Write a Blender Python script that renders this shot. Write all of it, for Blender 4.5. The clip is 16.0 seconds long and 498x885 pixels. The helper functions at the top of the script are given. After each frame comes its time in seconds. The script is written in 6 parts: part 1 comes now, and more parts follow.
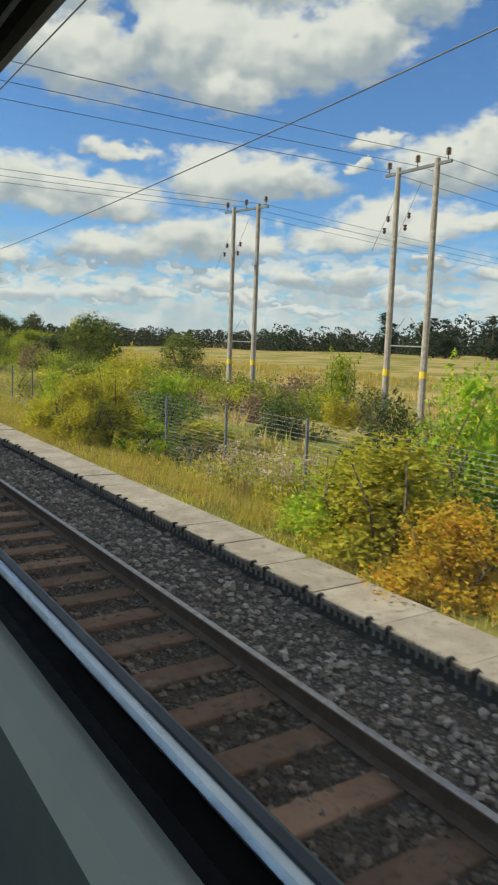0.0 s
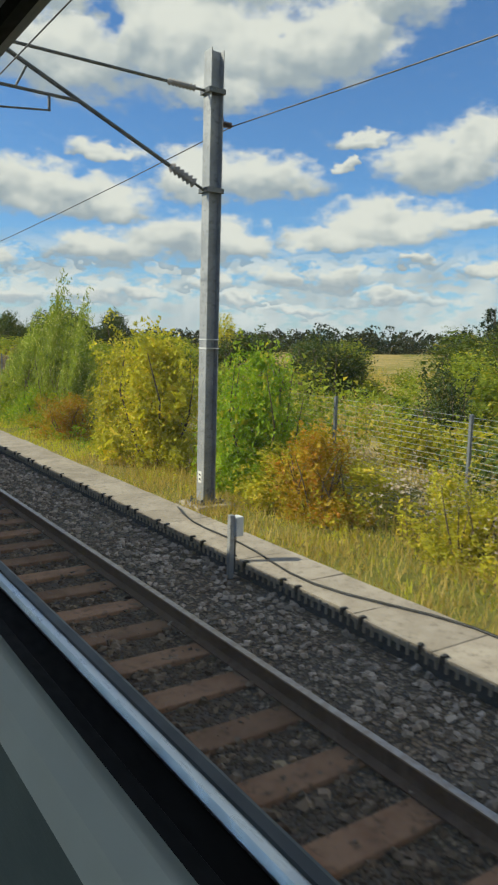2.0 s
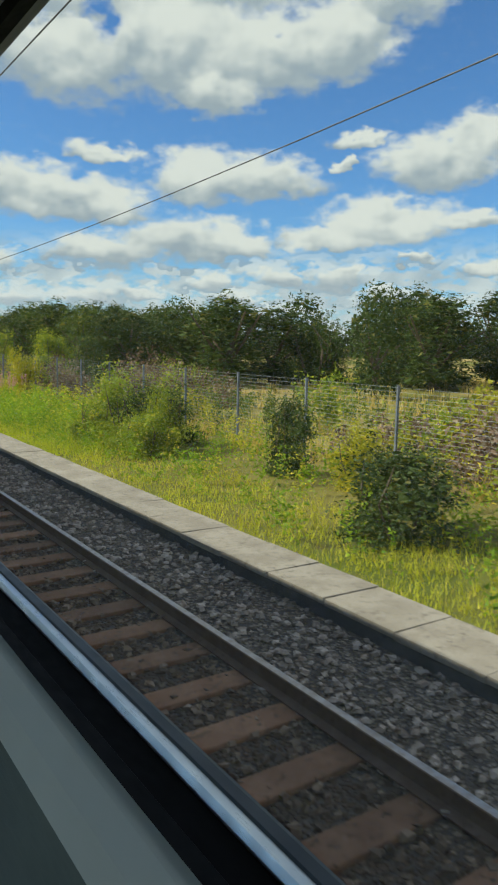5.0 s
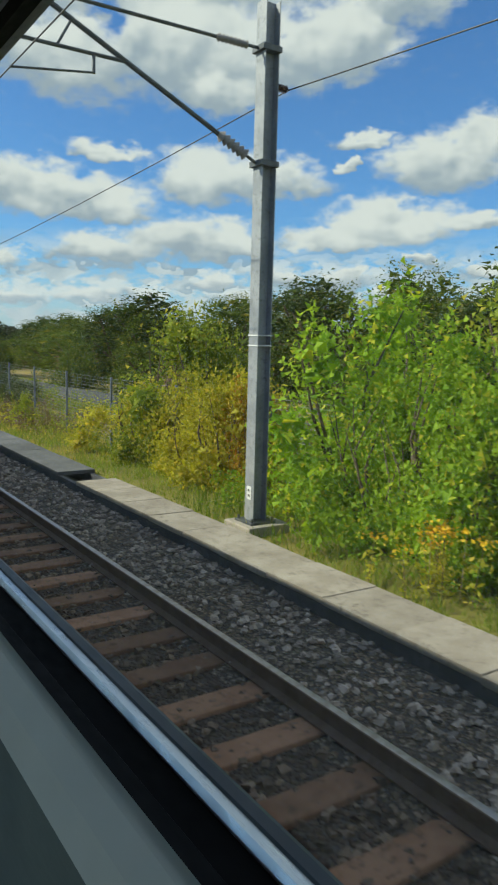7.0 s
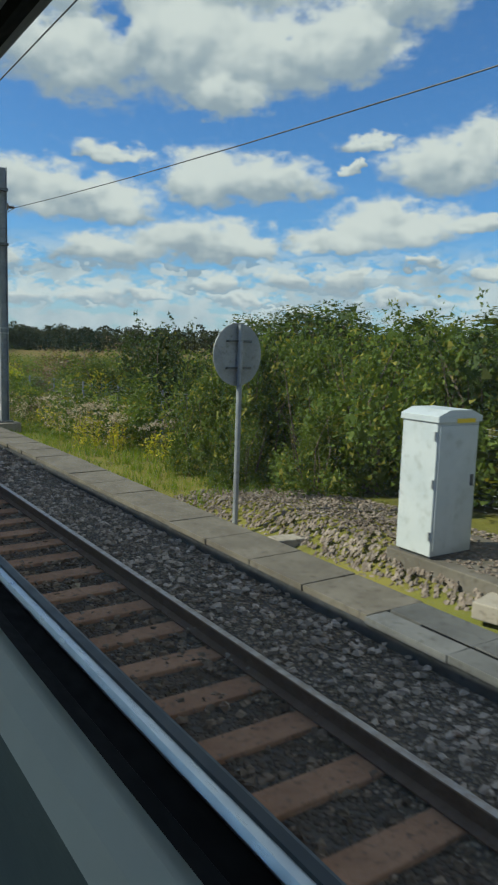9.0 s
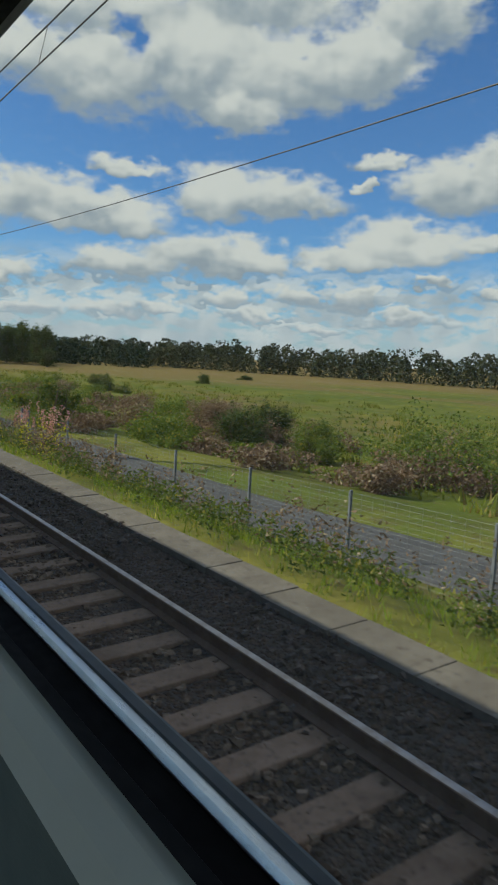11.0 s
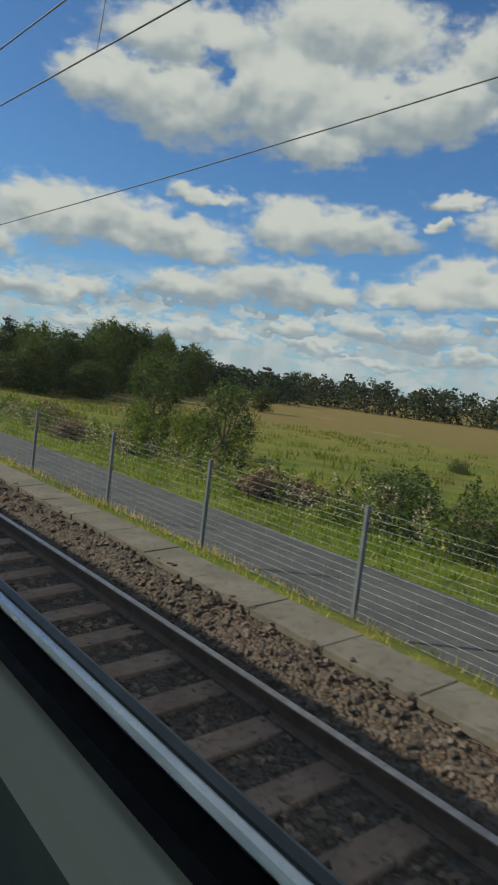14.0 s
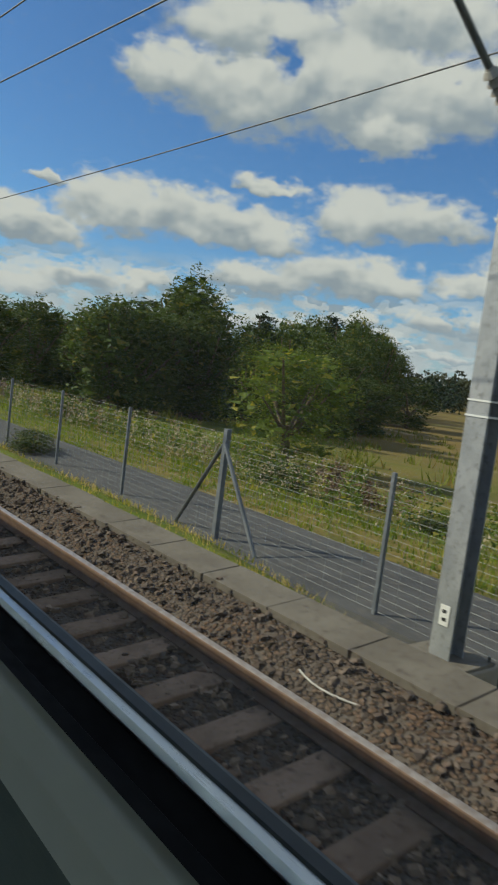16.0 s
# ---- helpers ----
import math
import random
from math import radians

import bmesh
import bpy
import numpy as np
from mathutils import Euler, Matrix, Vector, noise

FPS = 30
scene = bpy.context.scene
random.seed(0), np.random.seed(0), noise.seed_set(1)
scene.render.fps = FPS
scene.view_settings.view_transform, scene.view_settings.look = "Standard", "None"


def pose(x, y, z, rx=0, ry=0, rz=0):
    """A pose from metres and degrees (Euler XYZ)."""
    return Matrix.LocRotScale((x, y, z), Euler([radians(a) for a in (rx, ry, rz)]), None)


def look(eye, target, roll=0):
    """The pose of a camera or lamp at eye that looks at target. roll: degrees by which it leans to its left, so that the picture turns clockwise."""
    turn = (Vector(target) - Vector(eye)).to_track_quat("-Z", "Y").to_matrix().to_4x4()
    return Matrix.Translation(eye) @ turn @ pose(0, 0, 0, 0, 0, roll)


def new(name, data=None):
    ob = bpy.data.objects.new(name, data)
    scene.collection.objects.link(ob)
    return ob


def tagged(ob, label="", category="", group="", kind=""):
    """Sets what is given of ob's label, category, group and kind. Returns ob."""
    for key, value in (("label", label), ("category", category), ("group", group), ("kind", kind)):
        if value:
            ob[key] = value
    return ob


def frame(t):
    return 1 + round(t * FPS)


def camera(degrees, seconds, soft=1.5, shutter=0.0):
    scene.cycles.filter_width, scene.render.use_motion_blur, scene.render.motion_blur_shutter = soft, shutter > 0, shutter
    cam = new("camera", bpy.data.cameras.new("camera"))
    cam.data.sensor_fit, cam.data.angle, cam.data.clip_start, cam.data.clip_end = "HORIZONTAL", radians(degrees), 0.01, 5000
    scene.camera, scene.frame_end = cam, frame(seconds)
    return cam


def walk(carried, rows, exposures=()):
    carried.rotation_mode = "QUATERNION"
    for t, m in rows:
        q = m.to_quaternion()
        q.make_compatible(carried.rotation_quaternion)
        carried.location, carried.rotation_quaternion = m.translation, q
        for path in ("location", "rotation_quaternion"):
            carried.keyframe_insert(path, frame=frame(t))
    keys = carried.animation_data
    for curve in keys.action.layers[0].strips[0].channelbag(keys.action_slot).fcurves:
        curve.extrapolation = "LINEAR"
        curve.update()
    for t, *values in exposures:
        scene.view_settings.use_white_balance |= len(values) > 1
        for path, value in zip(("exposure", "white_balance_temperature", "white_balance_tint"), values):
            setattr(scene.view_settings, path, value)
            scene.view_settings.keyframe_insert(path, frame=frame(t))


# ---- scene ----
# A railway line with two tracks: a train stands on the nearer one, and the camera slides along inside it.
# Places are given as s (metres along the track), l (metres to the right of its centre) and z (metres above the rails).
V, ACC = 23.3286, -0.0376          # the ride's speed and how it slackens
S1, S2, CURVE = 185.63, 342.62, 0.0023939   # a curve to the left grows from S1 to S2
CANT = radians(5.543)
EYE_L, EYE_Z = 1.0, 2.45
_ss = np.arange(-600.0, 3600.0, 0.25)
_w = np.clip((_ss - S1) / (S2 - S1), 0, 1)
_w = _w * _w * (3 - 2 * _w)
_end = 1 - np.clip((_ss - 470) / 120, 0, 1)
_th = np.cumsum(_w * _end) * 0.25 * CURVE
_th -= np.interp(0, _ss, _th)
_px = np.cumsum(-np.sin(_th)) * 0.25
_py = np.cumsum(np.cos(_th)) * 0.25
_px -= np.interp(0, _ss, _px)
_py -= np.interp(0, _ss, _py)


def heading(s):
    return float(np.interp(s, _ss, _th))


def cant(s):
    return CANT * np.interp(s, _ss, _w * _end)


def at(s, l, z=0.0):
    """A level place beside the track."""
    h = heading(s)
    return Vector((float(np.interp(s, _ss, _px)) + l * math.cos(h), float(np.interp(s, _ss, _py)) + l * math.sin(h), z))


def on_track(s, l, z=0.0):
    """A place that leans with the track's cant."""
    c = float(cant(s))
    return at(s, l * math.cos(c) - z * math.sin(c), l * math.sin(c) + z * math.cos(c))


def tilt(s):
    """How the train and the track stand at s."""
    c, h = float(cant(s)), heading(s)
    return Matrix.Translation(at(s, 0)) @ Matrix.Rotation(h, 4, "Z") @ Matrix.Rotation(-c, 4, "Y")


def at_many(s, l, z):
    h = np.interp(s, _ss, _th)
    return np.stack([np.interp(s, _ss, _px) + l * np.cos(h), np.interp(s, _ss, _py) + l * np.sin(h), z + 0 * l], -1)


# ---- camera ----
cam = camera(37.70, 16.0, soft=2.1, shutter=0.03)
ROWS = [
    (0.0, -32.83, -7.83, -2.08),
    (0.5, -32.86, -7.57, -1.63),
    (1.0, -32.98, -7.65, -1.38),
    (1.5, -33.39, -7.60, -1.53),
    (1.8, -33.70, -7.95, -1.58),
    (2.0, -33.67, -7.81, -1.58),
    (2.2, -33.66, -7.91, -1.66),
    (2.5, -33.95, -7.83, -1.11),
    (3.0, -34.07, -7.80, -0.84),
    (3.5, -33.89, -7.90, -0.93),
    (6.0, -33.64, -7.71, -1.20),
    (6.5, -33.63, -7.78, -1.41),
    (6.8, -33.89, -8.01, -1.44),
    (7.0, -33.50, -7.78, -1.48),
    (7.2, -33.33, -7.72, -1.31),
    (7.5, -33.30, -7.82, -1.02),
    (8.0, -33.26, -7.74, -1.30),
    (8.5, -33.26, -7.81, -1.37),
    (9.0, -33.35, -7.91, -1.52),
    (9.2, -33.61, -7.80, -1.28),
    (11.3, -33.99, -7.84, -1.48),
    (11.5, -33.85, -7.73, -1.87),
    (11.8, -34.38, -7.70, -2.12),
    (12.0, -34.11, -7.92, -2.09),
    (12.5, -34.55, -7.58, -2.12),
    (13.0, -35.06, -7.22, -2.56),
    (13.4, -35.45, -7.49, -2.89),
    (13.5, -35.67, -7.48, -2.94),
    (13.6, -35.62, -7.58, -2.87),
    (13.8, -36.04, -7.63, -2.56),
    (14.0, -36.20, -7.93, -2.64),
    (14.5, -36.57, -8.28, -2.5),
    (15.0, -36.78, -8.74, -2.6),
    (15.5, -37.01, -8.97, -2.9),
    (15.7, -37.19, -9.03, -2.95),
    (16.0, -37.47, -9.36, -2.9),
]


def stretch(t):
    return V * t + ACC * t * (t - 16)


walk(cam, [(t, tilt(stretch(t)) @ pose(EYE_L, 0, EYE_Z, 90 + pitch, roll, yaw)) for t, yaw, pitch, roll in ROWS],
     [(0, 0.18, 7050, 3), (3.7, 0.17, 6800, 1), (6, 0.15, 6600, -2), (7.8, 0.14, 6450, -2), (9, 0.0, 6350, -2), (12, -0.17, 6750, 3), (16, -0.19, 6850, 2)])

# ---- world, sun ----
SUN_AZ, SUN_EL = radians(-62), radians(36)      # to the left of the way ahead
CLOUD_HIGH = [(14.0, 20.3, 3.1, 1.9), (20.0, 19.9, 5.9, 2.7), (27.8, 21.6, 6.1, 3.7), (34.7, 20.5, 5.5, 2.4), (20.6, 23.8, 6.6, 1.9),
              (32.1, 25.4, 7.1, 2.5), (30.7, 18.0, 3.3, 1.4), (39.5, 21.3, 4.4, 2.4), (43.5, 24.3, 4.2, 2.4)]
CLOUD_MID = [(5.4, 8.5, 4.4, 1.5), (10.8, 10.6, 3.7, 2.3), (16.3, 10.8, 4.7, 2.0), (21.2, 10.2, 4.7, 1.6), (6.2, 11.8, 2.0, 0.4), (29.6, 12.2, 3.8, 2.3),
             (34.7, 12.0, 4.4, 1.7), (22.4, 13.4, 2.5, 0.8), (47.7, 13.1, 4.7, 2.3), (50.3, 14.8, 3.0, 1.8), (41.5, 14.9, 2.1, 0.7), (40.9, 13.2, 1.0, 0.5)]
CLOUD_LOW = [(22.7, 6.6, 4.7, 1.2), (28.7, 7.7, 5.5, 1.7), (32.6, 7.2, 3.3, 1.3), (13.7, 5.4, 2.5, 0.9), (9.1, 5.0, 3.3, 1.0), (30.5, 4.8, 1.5, 0.8),
             (35.9, 5.2, 1.5, 0.8), (5.1, 4.2, 2.4, 1.2), (43.9, 9.1, 5.3, 1.7), (40.1, 7.9, 3.8, 1.1), (41.1, 5.1, 1.8, 0.7), (51.0, 5.7, 1.6, 0.6),
             (46.1, 6.4, 1.4, 0.6), (49.9, 9.2, 2.3, 0.8), (30.1, 4.6, 1.7, 0.9), (35.5, 5.3, 1.7, 0.9), (40.5, 4.9, 2.2, 0.9), (21.0, 3.5, 2.4, 0.8), (25.5, 3.6, 1.6, 0.6), (33.0, 3.3, 2.2, 0.5), (44.5, 3.6, 2.4, 0.6), (15.5, 3.2, 2.6, 0.7), (38.0, 2.6, 2.4, 0.4)]


class Nodes:
    """A short hand for node trees."""

    def __init__(self, tree):
        self.tree = tree
        tree.nodes.clear()

    def add(self, kind, values=None, operation="", clamp=False, data_type="", blend_type="", ease=""):
        n = self.tree.nodes.new(kind)
        if operation:
            n.operation = operation
        if clamp:
            n.use_clamp = True
        if data_type:
            n.data_type = data_type
        if blend_type:
            n.blend_type = blend_type
        if ease:
            n.interpolation_type = ease
        for k, v in (values or {}).items():
            if isinstance(v, bpy.types.NodeSocket):
                self.tree.links.new(v, n.inputs[k])
            else:
                n.inputs[k].default_value = v
        return n

    def math(self, op, a, b=0.0, c=0.0, clamp=False):
        return self.add("ShaderNodeMath", {0: a, 1: b, 2: c}, operation=op, clamp=clamp).outputs[0]

    def vec(self, op, a, b=(0, 0, 0), c=(0, 0, 0)):
        n = self.add("ShaderNodeVectorMath", {0: a, 1: b, 2: c}, operation=op)
        return n.outputs["Value"] if op in ("LENGTH", "DOT_PRODUCT", "DISTANCE") else n.outputs[0]

    def ramp(self, value, a, b, lo=0.0, hi=1.0):
        return self.add("ShaderNodeMapRange", {"Value": value, "From Min": a, "From Max": b, "To Min": lo, "To Max": hi}, ease="SMOOTHSTEP").outputs[0]

    def mix(self, fac, a, b, blend="MIX"):
        n = self.add("ShaderNodeMix", {"Factor": fac}, data_type="RGBA", blend_type=blend)
        for socket, v in ((n.inputs[6], a), (n.inputs[7], b)):
            if isinstance(v, bpy.types.NodeSocket):
                self.tree.links.new(v, socket)
            else:
                socket.default_value = (*v, 1) if len(v) == 3 else v
        return n.outputs[2]

    def noise(self, vector, scale, detail=4.0, rough=0.55, out=0):
        return self.add("ShaderNodeTexNoise", {"Vector": vector, "Scale": scale, "Detail": detail, "Roughness": rough}).outputs[out]


def build_world():
    world = bpy.data.worlds.new("sky")
    scene.world = world
    world.use_nodes = True
    n = Nodes(world.node_tree)
    sky = n.add("ShaderNodeTexSky")
    sky.sky_type, sky.sun_disc, sky.sun_elevation, sky.sun_rotation = "NISHITA", False, SUN_EL, SUN_AZ
    sky.altitude, sky.air_density, sky.dust_density, sky.ozone_density = 60, 1.0, 0.6, 1.6
    way = n.add("ShaderNodeTexCoord").outputs["Generated"]
    xyz = n.add("ShaderNodeSeparateXYZ", {0: way})
    az = n.math("DEGREES", n.math("ARCTAN2", xyz.outputs[0], xyz.outputs[1]))
    el = n.math("DEGREES", n.math("ARCSINE", xyz.outputs[2]))
    flat = n.add("ShaderNodeCombineXYZ", {0: az, 1: n.math("MULTIPLY", el, 1.7)}).outputs[0]
    plain = n.add("ShaderNodeCombineXYZ", {0: az, 1: el}).outputs[0]
    big = n.vec("SUBTRACT", n.noise(flat, 0.32, 3.0, 0.5, 1), (0.5, 0.5, 0.5))
    small = n.vec("SUBTRACT", n.noise(flat, 0.7, 3.5, 0.45, 1), (0.5, 0.5, 0.5))
    warped = n.vec("MULTIPLY_ADD", big, (5.0, 2.4, 0), plain)
    warped = n.vec("MULTIPLY_ADD", small, (2.6, 1.7, 0), warped)
    total, weight, rise = 0.0, 0.0, 0.0
    for a, e, w, h in CLOUD_HIGH + CLOUD_MID + CLOUD_LOW:
        flatness = 1.25 if e > 17 else 1.7          # flat undersides, heaped tops
        e0 = e - 0.22 * h
        q = n.add("ShaderNodeSeparateXYZ", {0: n.vec("MULTIPLY_ADD", warped, (1 / (1.45 * w), 1 / (1.65 * h), 0), (-a / (1.45 * w), -e0 / (1.65 * h), 0))})
        dy = n.math("MAXIMUM", q.outputs[1], n.math("MULTIPLY", q.outputs[1], -flatness))
        f = n.math("SUBTRACT", 1.0, n.math("SQRT", n.math("MULTIPLY_ADD", dy, dy, n.math("MULTIPLY", q.outputs[0], q.outputs[0]))), clamp=True)
        total = n.math("SMOOTH_MAX", total, f, 0.12)
        heavy = n.math("POWER", f, 3.0)
        weight = n.math("ADD", weight, heavy)
        rise = n.math("MULTIPLY_ADD", heavy, q.outputs[1], rise)
    # broken cloud over the rest of the sky, thinning into bands towards the horizon
    high = n.math("MAXIMUM", xyz.outputs[2], 0.02)
    sc = n.add("ShaderNodeVectorMath", {0: way, "Scale": n.math("DIVIDE", 1.0, high)}, operation="SCALE").outputs[0]
    field = n.noise(sc, 0.55, 6.0, 0.55)
    outside = n.math("MAXIMUM", n.ramp(az, 60, 75), n.math("MAXIMUM", n.ramp(az, -2, -16), n.ramp(el, 28, 36)))
    rest = n.math("MULTIPLY", n.ramp(field, 0.43, 0.58), outside)
    banks = n.add("ShaderNodeCombineXYZ", {0: az, 1: n.math("MULTIPLY", el, 2.2)}).outputs[0]
    low = n.math("MULTIPLY", n.ramp(n.noise(banks, 0.5, 6.0, 0.6), 0.37, 0.54), n.ramp(el, 8.5, 5.0))
    body = n.ramp(n.math("ADD", total, n.math("MULTIPLY", n.math("SUBTRACT", n.noise(flat, 0.9, 7.0, 0.62), 0.5), 0.42)), 0.10, 0.50)
    hole = n.vec("DISTANCE", n.vec("MULTIPLY", warped, (0.8, 1.0, 0)), (18.2, 22.0, 0))
    body = n.math("MULTIPLY", body, n.ramp(hole, 0.35, 1.3))
    lift = n.math("DIVIDE", rise, n.math("MAXIMUM", weight, 0.00001))
    shifted = n.vec("ADD", plain, (-0.5, 0.9, 0))
    puff = n.math("MULTIPLY", n.math("SUBTRACT", n.noise(plain, 0.24, 3.0, 0.45), n.noise(shifted, 0.24, 3.0, 0.45)), 1.6)
    lit = n.ramp(n.math("ADD", lift, puff), -0.42, 0.36)
    cloud = n.mix(lit, (3.1, 3.7, 4.4), (6.7, 6.85, 6.85))
    amount = n.math("MAXIMUM", body, n.math("MAXIMUM", rest, n.math("MULTIPLY", low, 0.85)), clamp=True)
    bluer = n.mix(1.0, sky.outputs[0], (0.58, 0.92, 1.36), "MULTIPLY")
    colour = n.mix(amount, bluer, cloud)
    haze = n.mix(n.ramp(el, 6.5, 0.0, 0.0, 0.4), colour, (5.6, 6.3, 7.4))
    back = n.add("ShaderNodeBackground", {"Color": haze, "Strength": 0.1})
    n.add("ShaderNodeOutputWorld", {0: back.outputs[0]})


build_world()
sun_data = bpy.data.lights.new("sun", "SUN")
sun_data.energy, sun_data.angle, sun_data.color = 5.0, radians(0.6), (1.0, 0.93, 0.79)
sun = new("sun", sun_data)
sun.matrix_world = look((0, 0, 0), (-math.cos(SUN_EL) * math.sin(SUN_AZ), -math.cos(SUN_EL) * math.cos(SUN_AZ), -math.sin(SUN_EL)))

# ---- materials ----
def material(name):
    m = bpy.data.materials.new(name)
    m.use_nodes = True
    return m, Nodes(m.node_tree)


def surface(name, colours, scale=4.0, rough=0.8, metal=0.0, bump=0.3, fine=60.0, depth=0.01, spread=(0.35, 0.65), per=None, spec=0.3, vary=0.7):
    """Two or three colours mixed by noise at two scales, with a fine relief. per: 'object' or 'piece' varies the tone."""
    m, n = material(name)
    pos = n.add("ShaderNodeNewGeometry").outputs["Position"]
    a = n.ramp(n.noise(pos, scale, 5.0, 0.6), *spread)
    colour = n.mix(a, colours[0], colours[1])
    if len(colours) > 2:
        colour = n.mix(n.ramp(n.noise(pos, scale * 5.3, 4.0, 0.65), 0.5, 0.72), colour, colours[2])
    if per:
        rnd = n.add("ShaderNodeObjectInfo").outputs["Random"] if per == "object" else n.add("ShaderNodeNewGeometry").outputs["Random Per Island"]
        tone = n.math("MULTIPLY_ADD", rnd, vary, 1 - vary / 2)
        colour = n.mix(1.0, colour, n.add("ShaderNodeCombineXYZ", {0: tone, 1: tone, 2: tone}).outputs[0], "MULTIPLY")
    grain = n.noise(pos, fine, 4.0, 0.6)
    bm = n.add("ShaderNodeBump", {"Strength": bump, "Distance": depth, "Height": grain})
    r = n.ramp(grain, 0.3, 0.7, max(0.02, rough - 0.1), min(1.0, rough + 0.1))
    p = n.add("ShaderNodeBsdfPrincipled", {"Base Color": colour, "Roughness": r, "Metallic": metal, "Specular IOR Level": spec, "Normal": bm.outputs[0]})
    n.add("ShaderNodeOutputMaterial", {0: p.outputs[0]})
    return m


def cells(name, tones, scale):
    """Packed stones: a tone for each cell, dark joints, a strong relief."""
    m, n = material(name)
    pos = n.add("ShaderNodeNewGeometry").outputs["Position"]
    shaken = n.vec("MULTIPLY_ADD", n.noise(pos, scale * 0.8, 2.0, 0.5, 1), (0.03, 0.03, 0.03), pos)
    v = n.add("ShaderNodeTexVoronoi", {"Vector": shaken, "Scale": scale})
    grey = n.add("ShaderNodeSeparateXYZ", {0: v.outputs["Color"]}).outputs[0]
    c = n.mix(grey, tones[0], tones[1])
    c = n.mix(n.ramp(n.noise(pos, 0.9, 4.0), 0.4, 0.65), c, tones[2], "MULTIPLY")
    gap = n.ramp(v.outputs["Distance"], 0.75, 0.3)
    c = n.mix(gap, (0.10, 0.082, 0.068), c)
    bm = n.add("ShaderNodeBump", {"Strength": 1.0, "Distance": 0.035, "Height": n.math("ADD", gap, n.math("MULTIPLY", grey, 0.5))})
    p = n.add("ShaderNodeBsdfPrincipled", {"Base Color": c, "Roughness": 0.9, "Specular IOR Level": 0.25, "Normal": bm.outputs[0]})
    n.add("ShaderNodeOutputMaterial", {0: p.outputs[0]})
    return m


def foliage(name, dark, light, odd, through_light=0.35, odd_share=0.12, patch_scale=1.6):
    """Leaves: each one its own tone, a few of another colour, light shining through."""
    m, n = material(name)
    geo = n.add("ShaderNodeNewGeometry")
    rnd = geo.outputs["Random Per Island"]
    ob = n.add("ShaderNodeObjectInfo").outputs["Random"]
    patch = n.ramp(n.noise(geo.outputs["Position"], patch_scale, 3.0), 0.35, 0.65)
    c = n.mix(n.math("MULTIPLY_ADD", rnd, 0.6, n.math("MULTIPLY", patch, 0.4)), dark, light)
    c = n.mix(n.ramp(rnd, 1 - odd_share, 1 - odd_share + 0.02), c, odd)
    tone = n.math("MULTIPLY_ADD", ob, 0.35, 0.82)
    c = n.mix(1.0, c, n.add("ShaderNodeCombineXYZ", {0: tone, 1: tone, 2: tone}).outputs[0], "MULTIPLY")
    d = n.add("ShaderNodeBsdfPrincipled", {"Base Color": c, "Roughness": 0.65, "Specular IOR Level": 0.2})
    t = n.add("ShaderNodeBsdfTranslucent", {"Color": n.mix(1.0, c, (1.25, 1.2, 0.6), "MULTIPLY")})
    s = n.add("ShaderNodeMixShader", {0: through_light, 1: d.outputs[0], 2: t.outputs[0]})
    n.add("ShaderNodeOutputMaterial", {0: s.outputs[0]})
    return m


def pane():
    """Window glass with a thin translucent film, added as a haze that lifts the darks."""
    m, n = material("window glass")
    pos = n.add("ShaderNodeNewGeometry").outputs["Position"]
    film = n.ramp(n.noise(pos, 1.3, 3.0), 0.3, 0.7, 0.038, 0.056)
    clear = n.add("ShaderNodeBsdfTransparent", {"Color": (0.97, 0.985, 0.98, 1)})
    veil = n.add("ShaderNodeBsdfTranslucent", {"Color": (0.75, 0.75, 0.72, 1)})
    both = n.add("ShaderNodeMixShader", {0: film, 1: clear.outputs[0], 2: veil.outputs[0]})
    n.add("ShaderNodeOutputMaterial", {0: both.outputs[0]})
    return m


